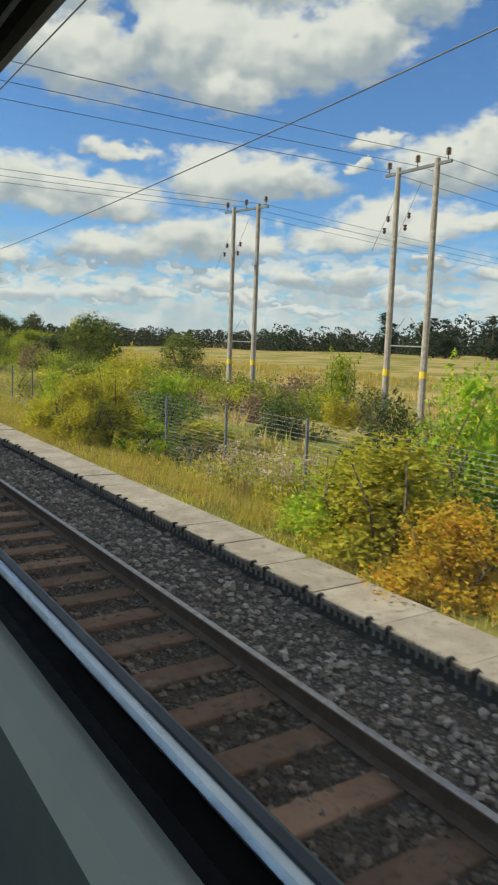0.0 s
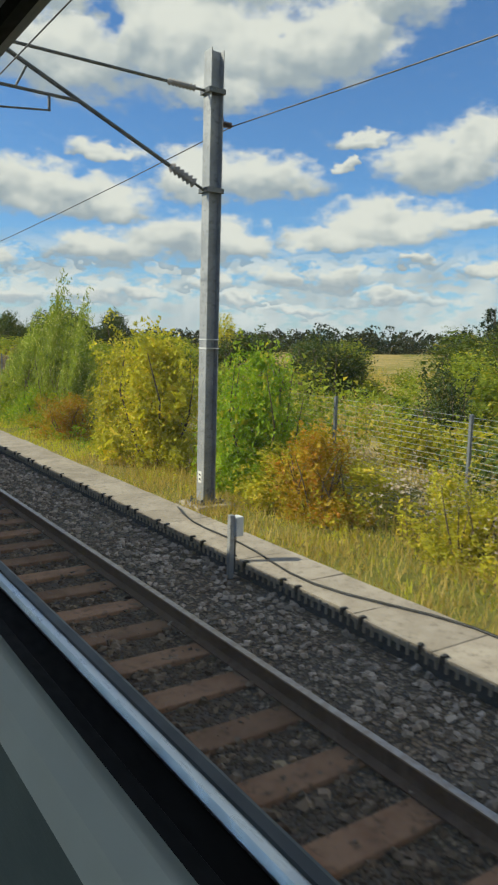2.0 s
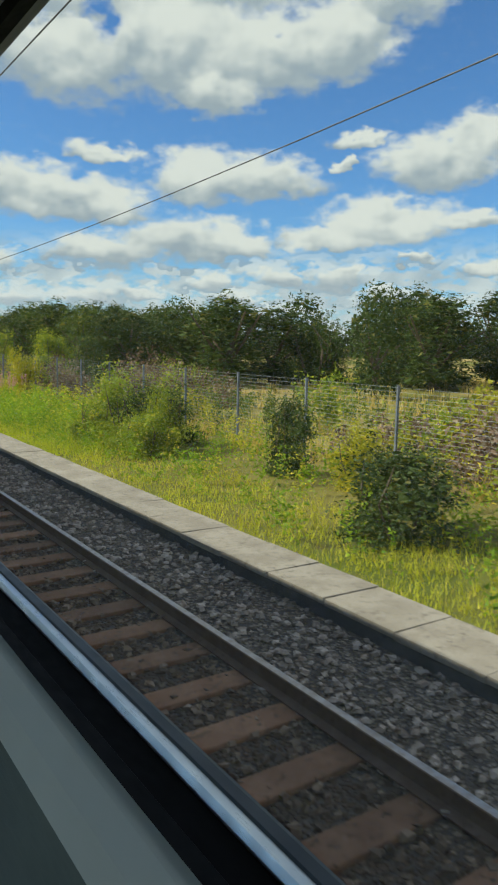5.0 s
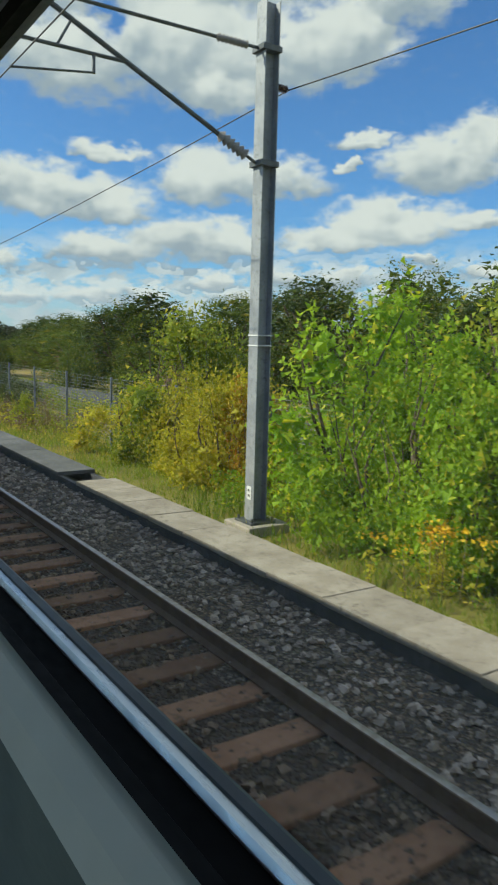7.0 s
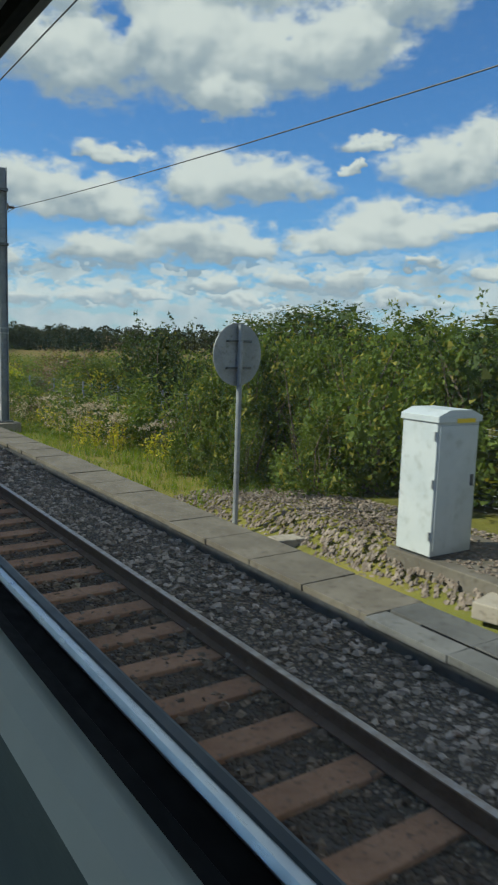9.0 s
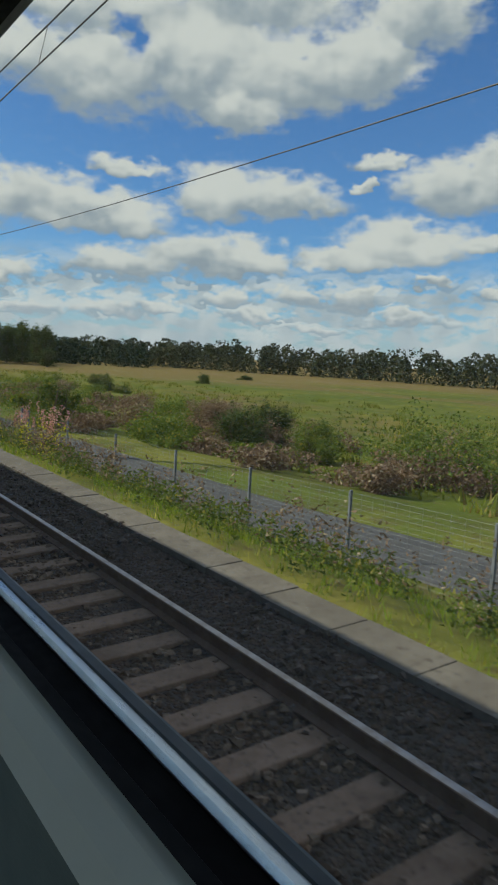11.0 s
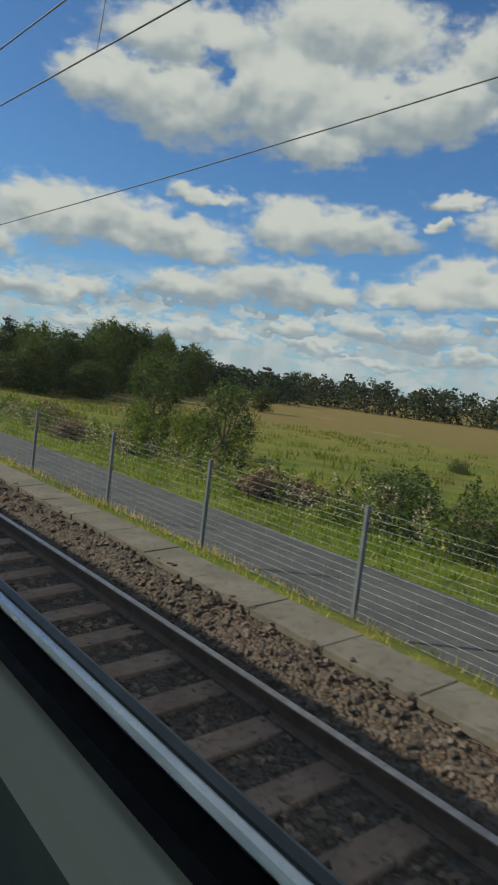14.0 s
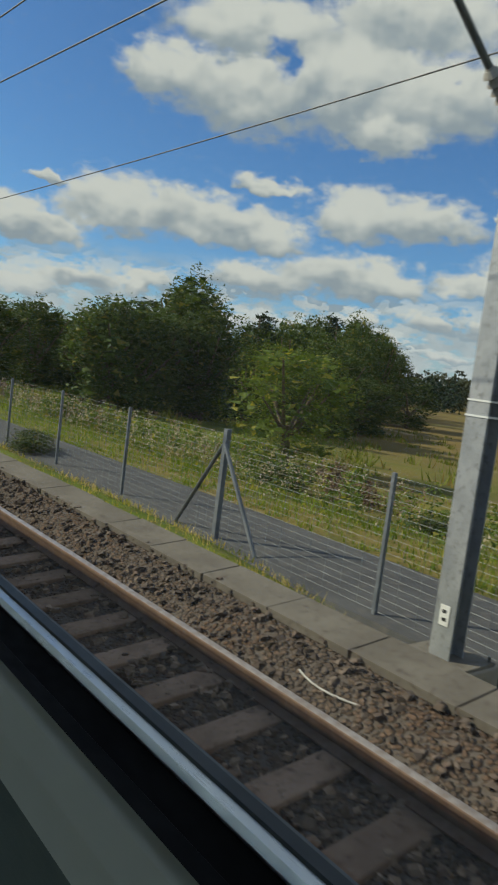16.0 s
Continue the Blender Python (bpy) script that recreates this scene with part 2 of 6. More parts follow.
def turf():
    """Rough grass: straw and green in patches, greener towards the low field."""
    m, n = material("turf")
    pos = n.add("ShaderNodeNewGeometry").outputs["Position"]
    y = n.add("ShaderNodeSeparateXYZ", {0: pos}).outputs[1]
    patch = n.ramp(n.noise(pos, 0.09, 6.0, 0.65), 0.38, 0.62)
    dry = n.mix(patch, (0.19, 0.185, 0.04), (0.42, 0.31, 0.12))
    wet = n.mix(patch, (0.10, 0.135, 0.018), (0.18, 0.18, 0.03))
    swathes = n.vec("MULTIPLY", pos, (0.035, 0.012, 0.0))
    wet = n.mix(n.ramp(n.noise(swathes, 1.0, 5.0, 0.6), 0.50, 0.64), wet, (0.19, 0.135, 0.05))
    wet = n.mix(n.ramp(n.noise(pos, 0.05, 4.0, 0.6), 0.66, 0.74), wet, (0.32, 0.26, 0.16))
    near = n.ramp(n.add("ShaderNodeSeparateXYZ", {0: pos}).outputs[0], 13, 8.5)
    dry = n.mix(near, dry, n.mix(patch, (0.12, 0.14, 0.024), (0.22, 0.19, 0.05)))
    tufts = n.ramp(n.noise(pos, 0.45, 6.0, 0.7), 0.44, 0.62)
    wet = n.mix(n.math("MULTIPLY", tufts, 0.75), wet, (0.075, 0.09, 0.02))
    straw = n.mix(n.ramp(n.noise(n.vec("MULTIPLY", pos, (0.5, 0.12, 0.0)), 0.35, 5.0, 0.6), 0.6, 0.7), (0.19, 0.135, 0.05), (0.36, 0.29, 0.19))
    far_side = n.math("MULTIPLY", n.ramp(y, 366, 430), n.ramp(n.add("ShaderNodeSeparateXYZ", {0: pos}).outputs[0], 2, 9))
    wet = n.mix(n.math("MULTIPLY", far_side, n.ramp(n.noise(pos, 0.07, 4.0), 0.32, 0.5, 0.45, 0.95)), wet, straw)
    # the low field is also darkened, in place of cloud shade over it
    c = n.mix(n.ramp(y, 190, 290), dry, wet)
    c = n.mix(n.ramp(n.noise(pos, 1.9, 5.0, 0.7), 0.52, 0.7), c, (0.12, 0.10, 0.035))
    bm = n.add("ShaderNodeBump", {"Strength": 0.6, "Distance": 0.12, "Height": n.noise(pos, 3.5, 6.0, 0.7)})
    p = n.add("ShaderNodeBsdfPrincipled", {"Base Color": c, "Roughness": 0.95, "Specular IOR Level": 0.1, "Normal": bm.outputs[0]})
    n.add("ShaderNodeOutputMaterial", {0: p.outputs[0]})
    return m


MAT = {
    "grass": turf(),
    "ballast": cells("ballast", [(0.12, 0.094, 0.07), (0.36, 0.29, 0.225), (1.0, 0.88, 0.78)], 24.0),
    "ballast_brown": cells("rusty ballast", [(0.05, 0.036, 0.026), (0.15, 0.108, 0.08), (1.0, 0.84, 0.72)], 24.0),
    "stone_brown": surface("rusty ballast stone", [(0.155, 0.108, 0.074), (0.215, 0.155, 0.11), (0.12, 0.068, 0.04)], 2.0, 0.85, per="piece", fine=90, depth=0.004, vary=1.1),
    "stone": surface("ballast stone", [(0.34, 0.27, 0.21), (0.46, 0.375, 0.305), (0.25, 0.165, 0.11)], 2.0, 0.85, per="piece", fine=90, depth=0.004, vary=0.9),
    # late shoulder copy of the rusty stone, darkened in place of cloud shade
    "stone_late": surface("brown stone, darkened for cloud shade", [(0.085, 0.064, 0.05), (0.125, 0.097, 0.078), (0.09, 0.055, 0.038)], 2.0, 0.85, per="piece", fine=90, depth=0.004, vary=1.1),
    "sleeper_old": surface("old sleeper concrete", [(0.22, 0.145, 0.098), (0.30, 0.205, 0.145), (0.14, 0.092, 0.064)], 3.0, 0.9, per="piece", fine=50, depth=0.006, vary=0.3),
    "sleeper": surface("sleeper concrete", [(0.23, 0.118, 0.066), (0.31, 0.17, 0.10), (0.13, 0.08, 0.05)], 3.0, 0.85, per="object", fine=50, depth=0.006),
    "rail_side": surface("rusty rail", [(0.15, 0.09, 0.062), (0.19, 0.12, 0.085), (0.095, 0.058, 0.042)], 6.0, 0.85, bump=0.2),
    "rail_top": surface("polished rail head", [(0.50, 0.44, 0.40), (0.36, 0.29, 0.24)], 12.0, 0.4, metal=0.7, bump=0.05, spec=0.5),
    "concrete": surface("weathered concrete", [(0.29, 0.25, 0.20), (0.38, 0.335, 0.275), (0.21, 0.18, 0.145)], 2.2, 0.9, per="object", fine=70, depth=0.006, vary=0.16),
    # rough grey-brown lids, darkened further in place of cloud shade
    "concrete_old": surface("grey-brown concrete, darkened for cloud shade", [(0.13, 0.113, 0.092), (0.175, 0.155, 0.128), (0.095, 0.08, 0.064)], 2.2, 0.9, per="object", fine=70, depth=0.006, vary=0.12),
    # grey lids; part of the darkness stands in for cloud shade
    "concrete_grey": surface("grey concrete, darkened for cloud shade", [(0.11, 0.11, 0.11), (0.15, 0.15, 0.15), (0.085, 0.084, 0.08)], 2.2, 0.9, per="object", fine=70, depth=0.006, vary=0.4),
    "wet_concrete": surface("wet-dark and shade-dark concrete", [(0.05, 0.052, 0.058), (0.085, 0.087, 0.092), (0.035, 0.035, 0.038)], 3.0, 0.7, fine=40),
    "tar": surface("black broken plastic", [(0.014, 0.015, 0.017), (0.03, 0.031, 0.034), (0.022, 0.02, 0.018)], 5.0, 0.55, fine=40),
    "steel": surface("galvanised steel", [(0.27, 0.285, 0.30), (0.36, 0.37, 0.38), (0.21, 0.215, 0.22)], 3.0, 0.55, metal=0.3, bump=0.1),
    "post_steel": surface("weathered post steel", [(0.125, 0.14, 0.16), (0.18, 0.195, 0.215)], 4.0, 0.6, metal=0.2, bump=0.1),
    "dark_steel": surface("tarnished steel", [(0.09, 0.10, 0.105), (0.15, 0.155, 0.16)], 5.0, 0.5, metal=0.6, bump=0.1),
    "wire": surface("wire", [(0.08, 0.083, 0.086), (0.13, 0.13, 0.13)], 5.0, 0.5, metal=0.5, bump=0.0),
    "fence_wire": surface("galvanised wire", [(0.17, 0.185, 0.19), (0.25, 0.265, 0.27)], 5.0, 0.6, metal=0.3, bump=0.0),
    "porcelain": surface("brown porcelain", [(0.10, 0.055, 0.035), (0.16, 0.09, 0.06)], 8.0, 0.25, bump=0.0, spec=0.6),
    "insulator": surface("grey insulator", [(0.30, 0.27, 0.24), (0.38, 0.35, 0.31)], 8.0, 0.4, bump=0.05),
    "pole": surface("weathered pole timber", [(0.30, 0.26, 0.22), (0.42, 0.38, 0.33), (0.2, 0.165, 0.13)], 4.0, 0.85, fine=40),
    "cabinet": surface("pale grey cabinet paint", [(0.47, 0.51, 0.53), (0.54, 0.57, 0.58), (0.40, 0.42, 0.42)], 1.5, 0.5, bump=0.05),
    "asphalt": surface("asphalt path", [(0.064, 0.063, 0.064), (0.085, 0.084, 0.084), (0.11, 0.102, 0.094)], 1.2, 0.9, fine=80, depth=0.01),
    "timber": surface("weathered softwood", [(0.30, 0.22, 0.13), (0.38, 0.29, 0.18), (0.22, 0.16, 0.1)], 6.0, 0.85, fine=60, depth=0.003),
    "pale_plastic": surface("dusty pale sheath", [(0.36, 0.35, 0.32), (0.44, 0.43, 0.40)], 8.0, 0.6),
    "bark": surface("bark", [(0.10, 0.075, 0.05), (0.17, 0.13, 0.09)], 12.0, 0.9, bump=0.6, fine=40, depth=0.02),
    "seal": surface("rubber seal", [(0.006, 0.006, 0.007), (0.009, 0.009, 0.01)], 8.0, 0.75, bump=0.05, spec=0.08),
    "gasket": surface("slate grey gasket", [(0.055, 0.066, 0.08), (0.08, 0.095, 0.11)], 8.0, 0.45, bump=0.05),
    "aluminium": surface("brushed aluminium", [(0.66, 0.72, 0.77), (0.58, 0.64, 0.70)], 10.0, 0.35, metal=0.8, bump=0.05, spec=0.5),
    "panel": surface("pale moulded panel", [(0.57, 0.59, 0.555), (0.62, 0.64, 0.60)], 3.0, 0.55, bump=0.08, fine=300, depth=0.002),
    "lining": surface("green-grey lining", [(0.11, 0.14, 0.14), (0.15, 0.18, 0.17)], 3.0, 0.7, bump=0.1, fine=200),
    "coach": surface("coach paint", [(0.20, 0.22, 0.26), (0.24, 0.26, 0.30)], 1.0, 0.35, bump=0.02),
    "yellow": surface("yellow band", [(0.75, 0.55, 0.05), (0.7, 0.5, 0.04)], 6.0, 0.6),
    "white": surface("white plate", [(0.75, 0.75, 0.73), (0.66, 0.66, 0.63)], 6.0, 0.5),
    "red": surface("red spray paint", [(0.55, 0.05, 0.05), (0.42, 0.04, 0.05)], 10.0, 0.6, bump=0.0),
    "black": surface("black paint", [(0.02, 0.02, 0.02), (0.03, 0.03, 0.03)], 6.0, 0.5),
    "orange": surface("orange plate", [(0.75, 0.25, 0.04), (0.65, 0.2, 0.03)], 6.0, 0.5),
    "pane": pane(),
    "straw": foliage("dry grass", (0.44, 0.33, 0.09), (0.66, 0.50, 0.18), (0.38, 0.38, 0.06), 0.35, 0.2),
    "blade": foliage("green grass", (0.34, 0.36, 0.03), (0.62, 0.60, 0.06), (0.70, 0.56, 0.12), 0.42),
    "lime": foliage("lime green grass", (0.32, 0.40, 0.03), (0.60, 0.63, 0.06), (0.64, 0.56, 0.09), 0.45),
    "fresh": foliage("fresh grass", (0.10, 0.17, 0.018), (0.25, 0.33, 0.035), (0.40, 0.38, 0.08), 0.4),
    "leaf": foliage("shrub leaf", (0.125, 0.19, 0.024), (0.37, 0.425, 0.058), (0.50, 0.45, 0.065), 0.47),
    "leaf_mid": foliage("broad leaf", (0.05, 0.085, 0.018), (0.165, 0.215, 0.04), (0.28, 0.26, 0.05), 0.38),
    "leaf_yellow": foliage("yellowing leaf", (0.27, 0.28, 0.028), (0.60, 0.56, 0.065), (0.68, 0.54, 0.08), 0.5),
    "leaf_gold": foliage("golden leaf", (0.30, 0.215, 0.02), (0.62, 0.445, 0.045), (0.56, 0.27, 0.035), 0.42, 0.18),
    "leaf_grey": foliage("willow leaf", (0.13, 0.20, 0.03), (0.42, 0.49, 0.085), (0.58, 0.58, 0.22), 0.45),
    "leaf_lush": foliage("lush weed leaf", (0.13, 0.26, 0.02), (0.40, 0.55, 0.045), (0.56, 0.54, 0.06), 0.46),
    "field": foliage("field grass", (0.13, 0.175, 0.022), (0.25, 0.265, 0.04), (0.32, 0.24, 0.08), 0.3),
    "stone_warm": surface("pale broken stone", [(0.19, 0.15, 0.12), (0.27, 0.22, 0.18), (0.14, 0.10, 0.075)], 2.0, 0.9, per="piece", fine=90, depth=0.004),
    "leaf_dark": foliage("dark leaf", (0.035, 0.06, 0.016), (0.10, 0.14, 0.036), (0.18, 0.17, 0.045), 0.3),
    "far_leaf": foliage("distant foliage", (0.02, 0.034, 0.019), (0.062, 0.066, 0.03), (0.075, 0.066, 0.03), 0.15, 0.1, 0.06),
    "pine": foliage("pine needles", (0.012, 0.026, 0.014), (0.035, 0.06, 0.028), (0.06, 0.07, 0.03), 0.15),
    "brown_stalk": foliage("withered stalks", (0.12, 0.075, 0.05), (0.28, 0.19, 0.13), (0.35, 0.28, 0.2), 0.2),
    "pink": foliage("pink flower", (0.50, 0.22, 0.26), (0.62, 0.35, 0.36), (0.55, 0.42, 0.34), 0.3),
    "yellow_flower": foliage("yellow flower", (0.70, 0.42, 0.02), (0.80, 0.58, 0.04), (0.6, 0.3, 0.02), 0.3),
    "seed": foliage("pale seed heads", (0.45, 0.36, 0.27), (0.62, 0.54, 0.44), (0.40, 0.27, 0.2), 0.3),
}


# ---- mesh helpers ----
def mesh_of(name, verts, faces, mats, index=None, smooth=False):
    me = bpy.data.meshes.new(name)
    me.from_pydata([tuple(v) for v in verts], [], faces)
    for m in mats if isinstance(mats, (list, tuple)) else [mats]:
        me.materials.append(MAT[m])
    if index is not None:
        me.polygons.foreach_set("material_index", index)
    if smooth:
        me.polygons.foreach_set("use_smooth", [True] * len(me.polygons))
    me.update()
    return me


def part(name, bm, mat, parent=None, label=""):
    """Links a bmesh as one mesh object under a thing."""
    me = bpy.data.meshes.new(name)
    bm.to_mesh(me)
    bm.free()
    me.materials.append(MAT[mat])
    ob = new(name, me)
    ob.parent = parent
    if label:
        tagged(ob, label)
    return ob


def piece(name, me, parent, m=None):
    ob = new(name, me)
    ob.parent = parent
    if m is not None:
        ob.matrix_basis = m
    return ob


def box(bm, lo, hi, bevel=0.0, m=None):
    """A box between two corners, its edges rounded."""
    size = [b - a for a, b in zip(lo, hi)]
    mid = [(a + b) / 2 for a, b in zip(lo, hi)]
    mat = Matrix.Translation(mid) @ Matrix.Diagonal((*size, 1))
    vs = bmesh.ops.create_cube(bm, size=1, matrix=(m @ mat) if m else mat)["verts"]
    if bevel:
        bmesh.ops.bevel(bm, geom=list({e for v in vs for e in v.link_edges}), offset=bevel, segments=2, affect="EDGES", profile=0.5)


def rod(bm, a, b, r, r2=None, sides=8):
    a, b = Vector(a), Vector(b)
    q = (b - a).to_track_quat("Z", "Y").to_matrix().to_4x4()
    bmesh.ops.create_cone(bm, cap_ends=True, segments=sides, radius1=r, radius2=r if r2 is None else r2, depth=(b - a).length,
                          matrix=Matrix.Translation((a + b) / 2) @ q)


def sweep(name, profile, s0, s1, step, mat, place=on_track, closed=False, parent=None, smooth=False):
    """A profile of (l, z) drawn along the track."""
    n = max(2, int(round((s1 - s0) / step)) + 1)
    ring = np.linspace(s0, s1, n)
    verts = [place(float(s), l, z) for s in ring for l, z in profile]
    k = len(profile)
    faces = []
    for i in range(n - 1):
        for j in range(k if closed else k - 1):
            a, b = i * k + j, i * k + (j + 1) % k
            faces.append((a, b, b + k, a + k))
    if closed:
        faces += [tuple(range(k))[::-1], tuple((n - 1) * k + j for j in range(k))]
    ob = new(name, mesh_of(name, verts, faces, mat, smooth=smooth))
    ob.parent = parent
    return ob


def tube(name, pts, r, mat, parent=None, sides=5):
    """A wire or cable through points."""
    pts = [Vector(p) for p in pts]
    verts, faces = [], []
    for i, p in enumerate(pts):
        d = (pts[min(i + 1, len(pts) - 1)] - pts[max(i - 1, 0)]).normalized()
        u = d.cross(Vector((0, 0, 1)) if abs(d.z) < 0.9 else Vector((1, 0, 0))).normalized()
        w = d.cross(u)
        for j in range(sides):
            a = 2 * math.pi * j / sides
            verts.append(p + r * (math.cos(a) * u + math.sin(a) * w))
    for i in range(len(pts) - 1):
        for j in range(sides):
            a, b = i * sides + j, i * sides + (j + 1) % sides
            faces.append((a, b, b + sides, a + sides))
    ob = new(name, mesh_of(name, verts, faces, mat, smooth=True))
    ob.parent = parent
    return ob


def thing(name, m, label, category, group=""):
    ob = new(name)
    ob.empty_display_size = 0.2
    ob.matrix_basis = m
    return tagged(ob, label, category, group)


def stand(s, l, z, turn=0.0):
    """The pose of a thing beside the track, its y along the track."""
    return Matrix.Translation(at(s, l, z)) @ Matrix.Rotation(heading(s) + radians(turn), 4, "Z")


# ---- ground ----
def smooth(x, a, b):
    u = np.clip((np.asarray(x, float) - a) / (b - a), 0, 1)
    return u * u * (3 - 2 * u)


PATH_S = [150, 195, 235, 272, 300, 320, 330, 470]
PATH_L = [15.0, 11.5, 10.0, 9.2, 7.6, 6.7, 6.55, 6.6]
PATH_Z = [0.05, 0.05, 0.02, -0.9, -0.45, 0.0, 0.04, 0.04]


def ground_z(s, l):
    """The height of the ground beside the line."""
    s, l = np.asarray(s, float), np.asarray(l, float)
    late = smooth(s, 232, 262)
    ripple = (np.sin(s * 0.37) * 0.04 + np.sin(l * 1.3 + s * 0.11) * 0.04) * smooth(l, 6.2, 8)
    early = -0.06 + ripple - 0.38 * smooth(l, 6.4, 9.0) * (1 - smooth(s, 42, 62)) - 0.45 * smooth(l, 12, 26)
    near, level = np.interp(s, PATH_S, PATH_L), np.interp(s, PATH_S, PATH_Z)
    bank = 0.5 * np.interp(s, _ss, _w * _end)
    brink = 5.3 + 0.4 * smooth(-near, -7.6, -6.7)
    u = np.clip((l - brink) / np.maximum(near - 0.1 - brink, 0.5), 0, 1)
    lower = bank + (level - 0.02 - bank) * u * u * (3 - 2 * u)
    lower = lower - 0.7 * smooth(l, near + 3.2, near + 10) - 1.8 * smooth(l, 17, 50) - 2.5 * smooth(l, 60, 300)
    z = early * (1 - late) + lower * late
    z = z + 0.25 * np.sin(l * 0.09 + s * 0.03) * smooth(l, 18, 60) * np.cos(s * 0.045) + 3.0 * smooth(l, 350, 700)
    z = z + 0.36 * smooth(l, 6.15, 6.75) * smooth(s, 210, 214.5) * (1 - smooth(s, 219, 224))
    z = z + 0.14 * smooth(l, 6.2, 7.0) * smooth(s, 41, 44) * (1 - smooth(s, 48, 51))
    z = z - 0.32 * smooth(l, 5.2, 5.5) * (1 - smooth(l, 6.4, 6.9)) * np.exp(-((s - 376.8) / 1.3) ** 2)     # scraped clear round a mast's foot
    edge = 6.0 - 0.84 * smooth(s, 224, 240)
    return np.where(l < edge, -0.75, z) - 0.3 * smooth(-l, 2.5, 8)


def build_ground():
    ls = np.concatenate([[-700, -400, -250, -120, -60, -30, -16, -9, -5, 0, 4, 5.12, 5.2, 5.6, 5.94, 6.03], np.arange(6.4, 18, 0.5), np.arange(18, 60, 2.5), np.arange(60, 200, 12),
                         np.geomspace(200, 3200, 24)])
    sv = np.concatenate([[-590, -300, -150, -80, -40], np.arange(-20, 440, 2.0), np.geomspace(440, 3500, 40)])
    S, L = np.meshgrid(sv, ls, indexing="ij")
    P = at_many(S.ravel(), L.ravel(), ground_z(S, L).ravel())
    k = len(ls)
    faces = [(i * k + j, i * k + j + 1, (i + 1) * k + j + 1, (i + 1) * k + j) for i in range(len(sv) - 1) for j in range(k - 1)]
    ob = new("ground", mesh_of("ground", P, faces, "grass", smooth=True))
    tagged(ob, "rough grassy ground with dry straw patches", "ground", kind="structure")


build_ground()

# ---- the line ----
FAR = 3.36                      # the other track's centre
END = 424.0
track = tagged(new("railway_track"), "railway track with rusty brown sleepers and worn steel rails", "railway track", kind="structure")
own = tagged(new("railway_track"), "railway track beneath the standing train", "railway track", kind="structure")


def rail_profile(c):
    return [(c - 0.07, -0.16), (c - 0.07, -0.148), (c - 0.012, -0.125), (c - 0.01, -0.05), (c - 0.035, -0.04), (c - 0.036, -0.008), (c - 0.03, -0.001)], \
           [(c - 0.03, -0.001), (c - 0.015, 0.002), (c + 0.015, 0.002), (c + 0.03, -0.001)], \
           [(c + 0.03, -0.001), (c + 0.036, -0.008), (c + 0.035, -0.04), (c + 0.01, -0.05), (c + 0.012, -0.125), (c + 0.07, -0.148), (c + 0.07, -0.16)]


for centre, parent in ((FAR, track), (0.0, own)):
    for side in (-0.75, 0.75):
        a, b, c = rail_profile(centre + side)
        rail = sweep("rail", a + b[1:] + c[1:], -30, END + 6, 2.0, "rail_side", parent=parent)
        rail.data.materials.append(MAT["rail_top"])
        k = len(a + b[1:] + c[1:]) - 1
        rail.data.polygons.foreach_set("material_index", [1 if 6 <= i % k <= 8 else 0 for i in range(len(rail.data.polygons))])
        tagged(rail, "steel rail, rusty sides and a polished head")

bm = bmesh.new()
box(bm, (-1.25, -0.125, -0.36), (1.25, 0.125, -0.165), 0.012)
sleeper_mesh = bpy.data.meshes.new("sleeper")
bm.to_mesh(sleeper_mesh)
bm.free()
sleeper_mesh.materials.append(MAT["sleeper"])
GAP = 0.64
sv_all = [-6 + GAP * i for i in range(int((END + 6) / GAP))]
for s in sv_all[:300]:
    piece("sleeper", sleeper_mesh, track, tilt(s) @ pose(FAR, 0, 0))
sl_v = np.array([v.co for v in sleeper_mesh.vertices])
sl_f = [tuple(p.vertices) for p in sleeper_mesh.polygons]
for old, mat in ((False, "sleeper"), (True, "sleeper_old")):
    allv, allf = [], []
    for s in sv_all[300:]:
        if (s > 236) == old:
            m = np.array(tilt(s) @ pose(FAR, 0, 0))
            allf += [tuple(i + len(allv) * len(sl_v) for i in f) for f in sl_f]
            allv.append(sl_v @ m[:3, :3].T + m[:3, 3])
    rest = piece("sleepers", mesh_of("sleepers", np.concatenate(allv), allf, mat), track)
    tagged(rest, "dusty old sleepers sunk in the ballast" if old else "brown concrete sleepers in the ballast", kind="stuff")


def ballast_late(l):
    return np.interp(l, [-2.6, -1.9, 2.0, 3.9, 4.25, 4.5, 4.8], [-0.6, -0.2, -0.192, -0.186, -0.115, -0.01, 0.10])


def ballast_z(l):
    return np.interp(l, [-2.6, -1.9, 2.0, 3.9, 4.25, 4.6, 5.4], [-0.6, -0.2, -0.192, -0.186, -0.145, -0.12, -0.13])


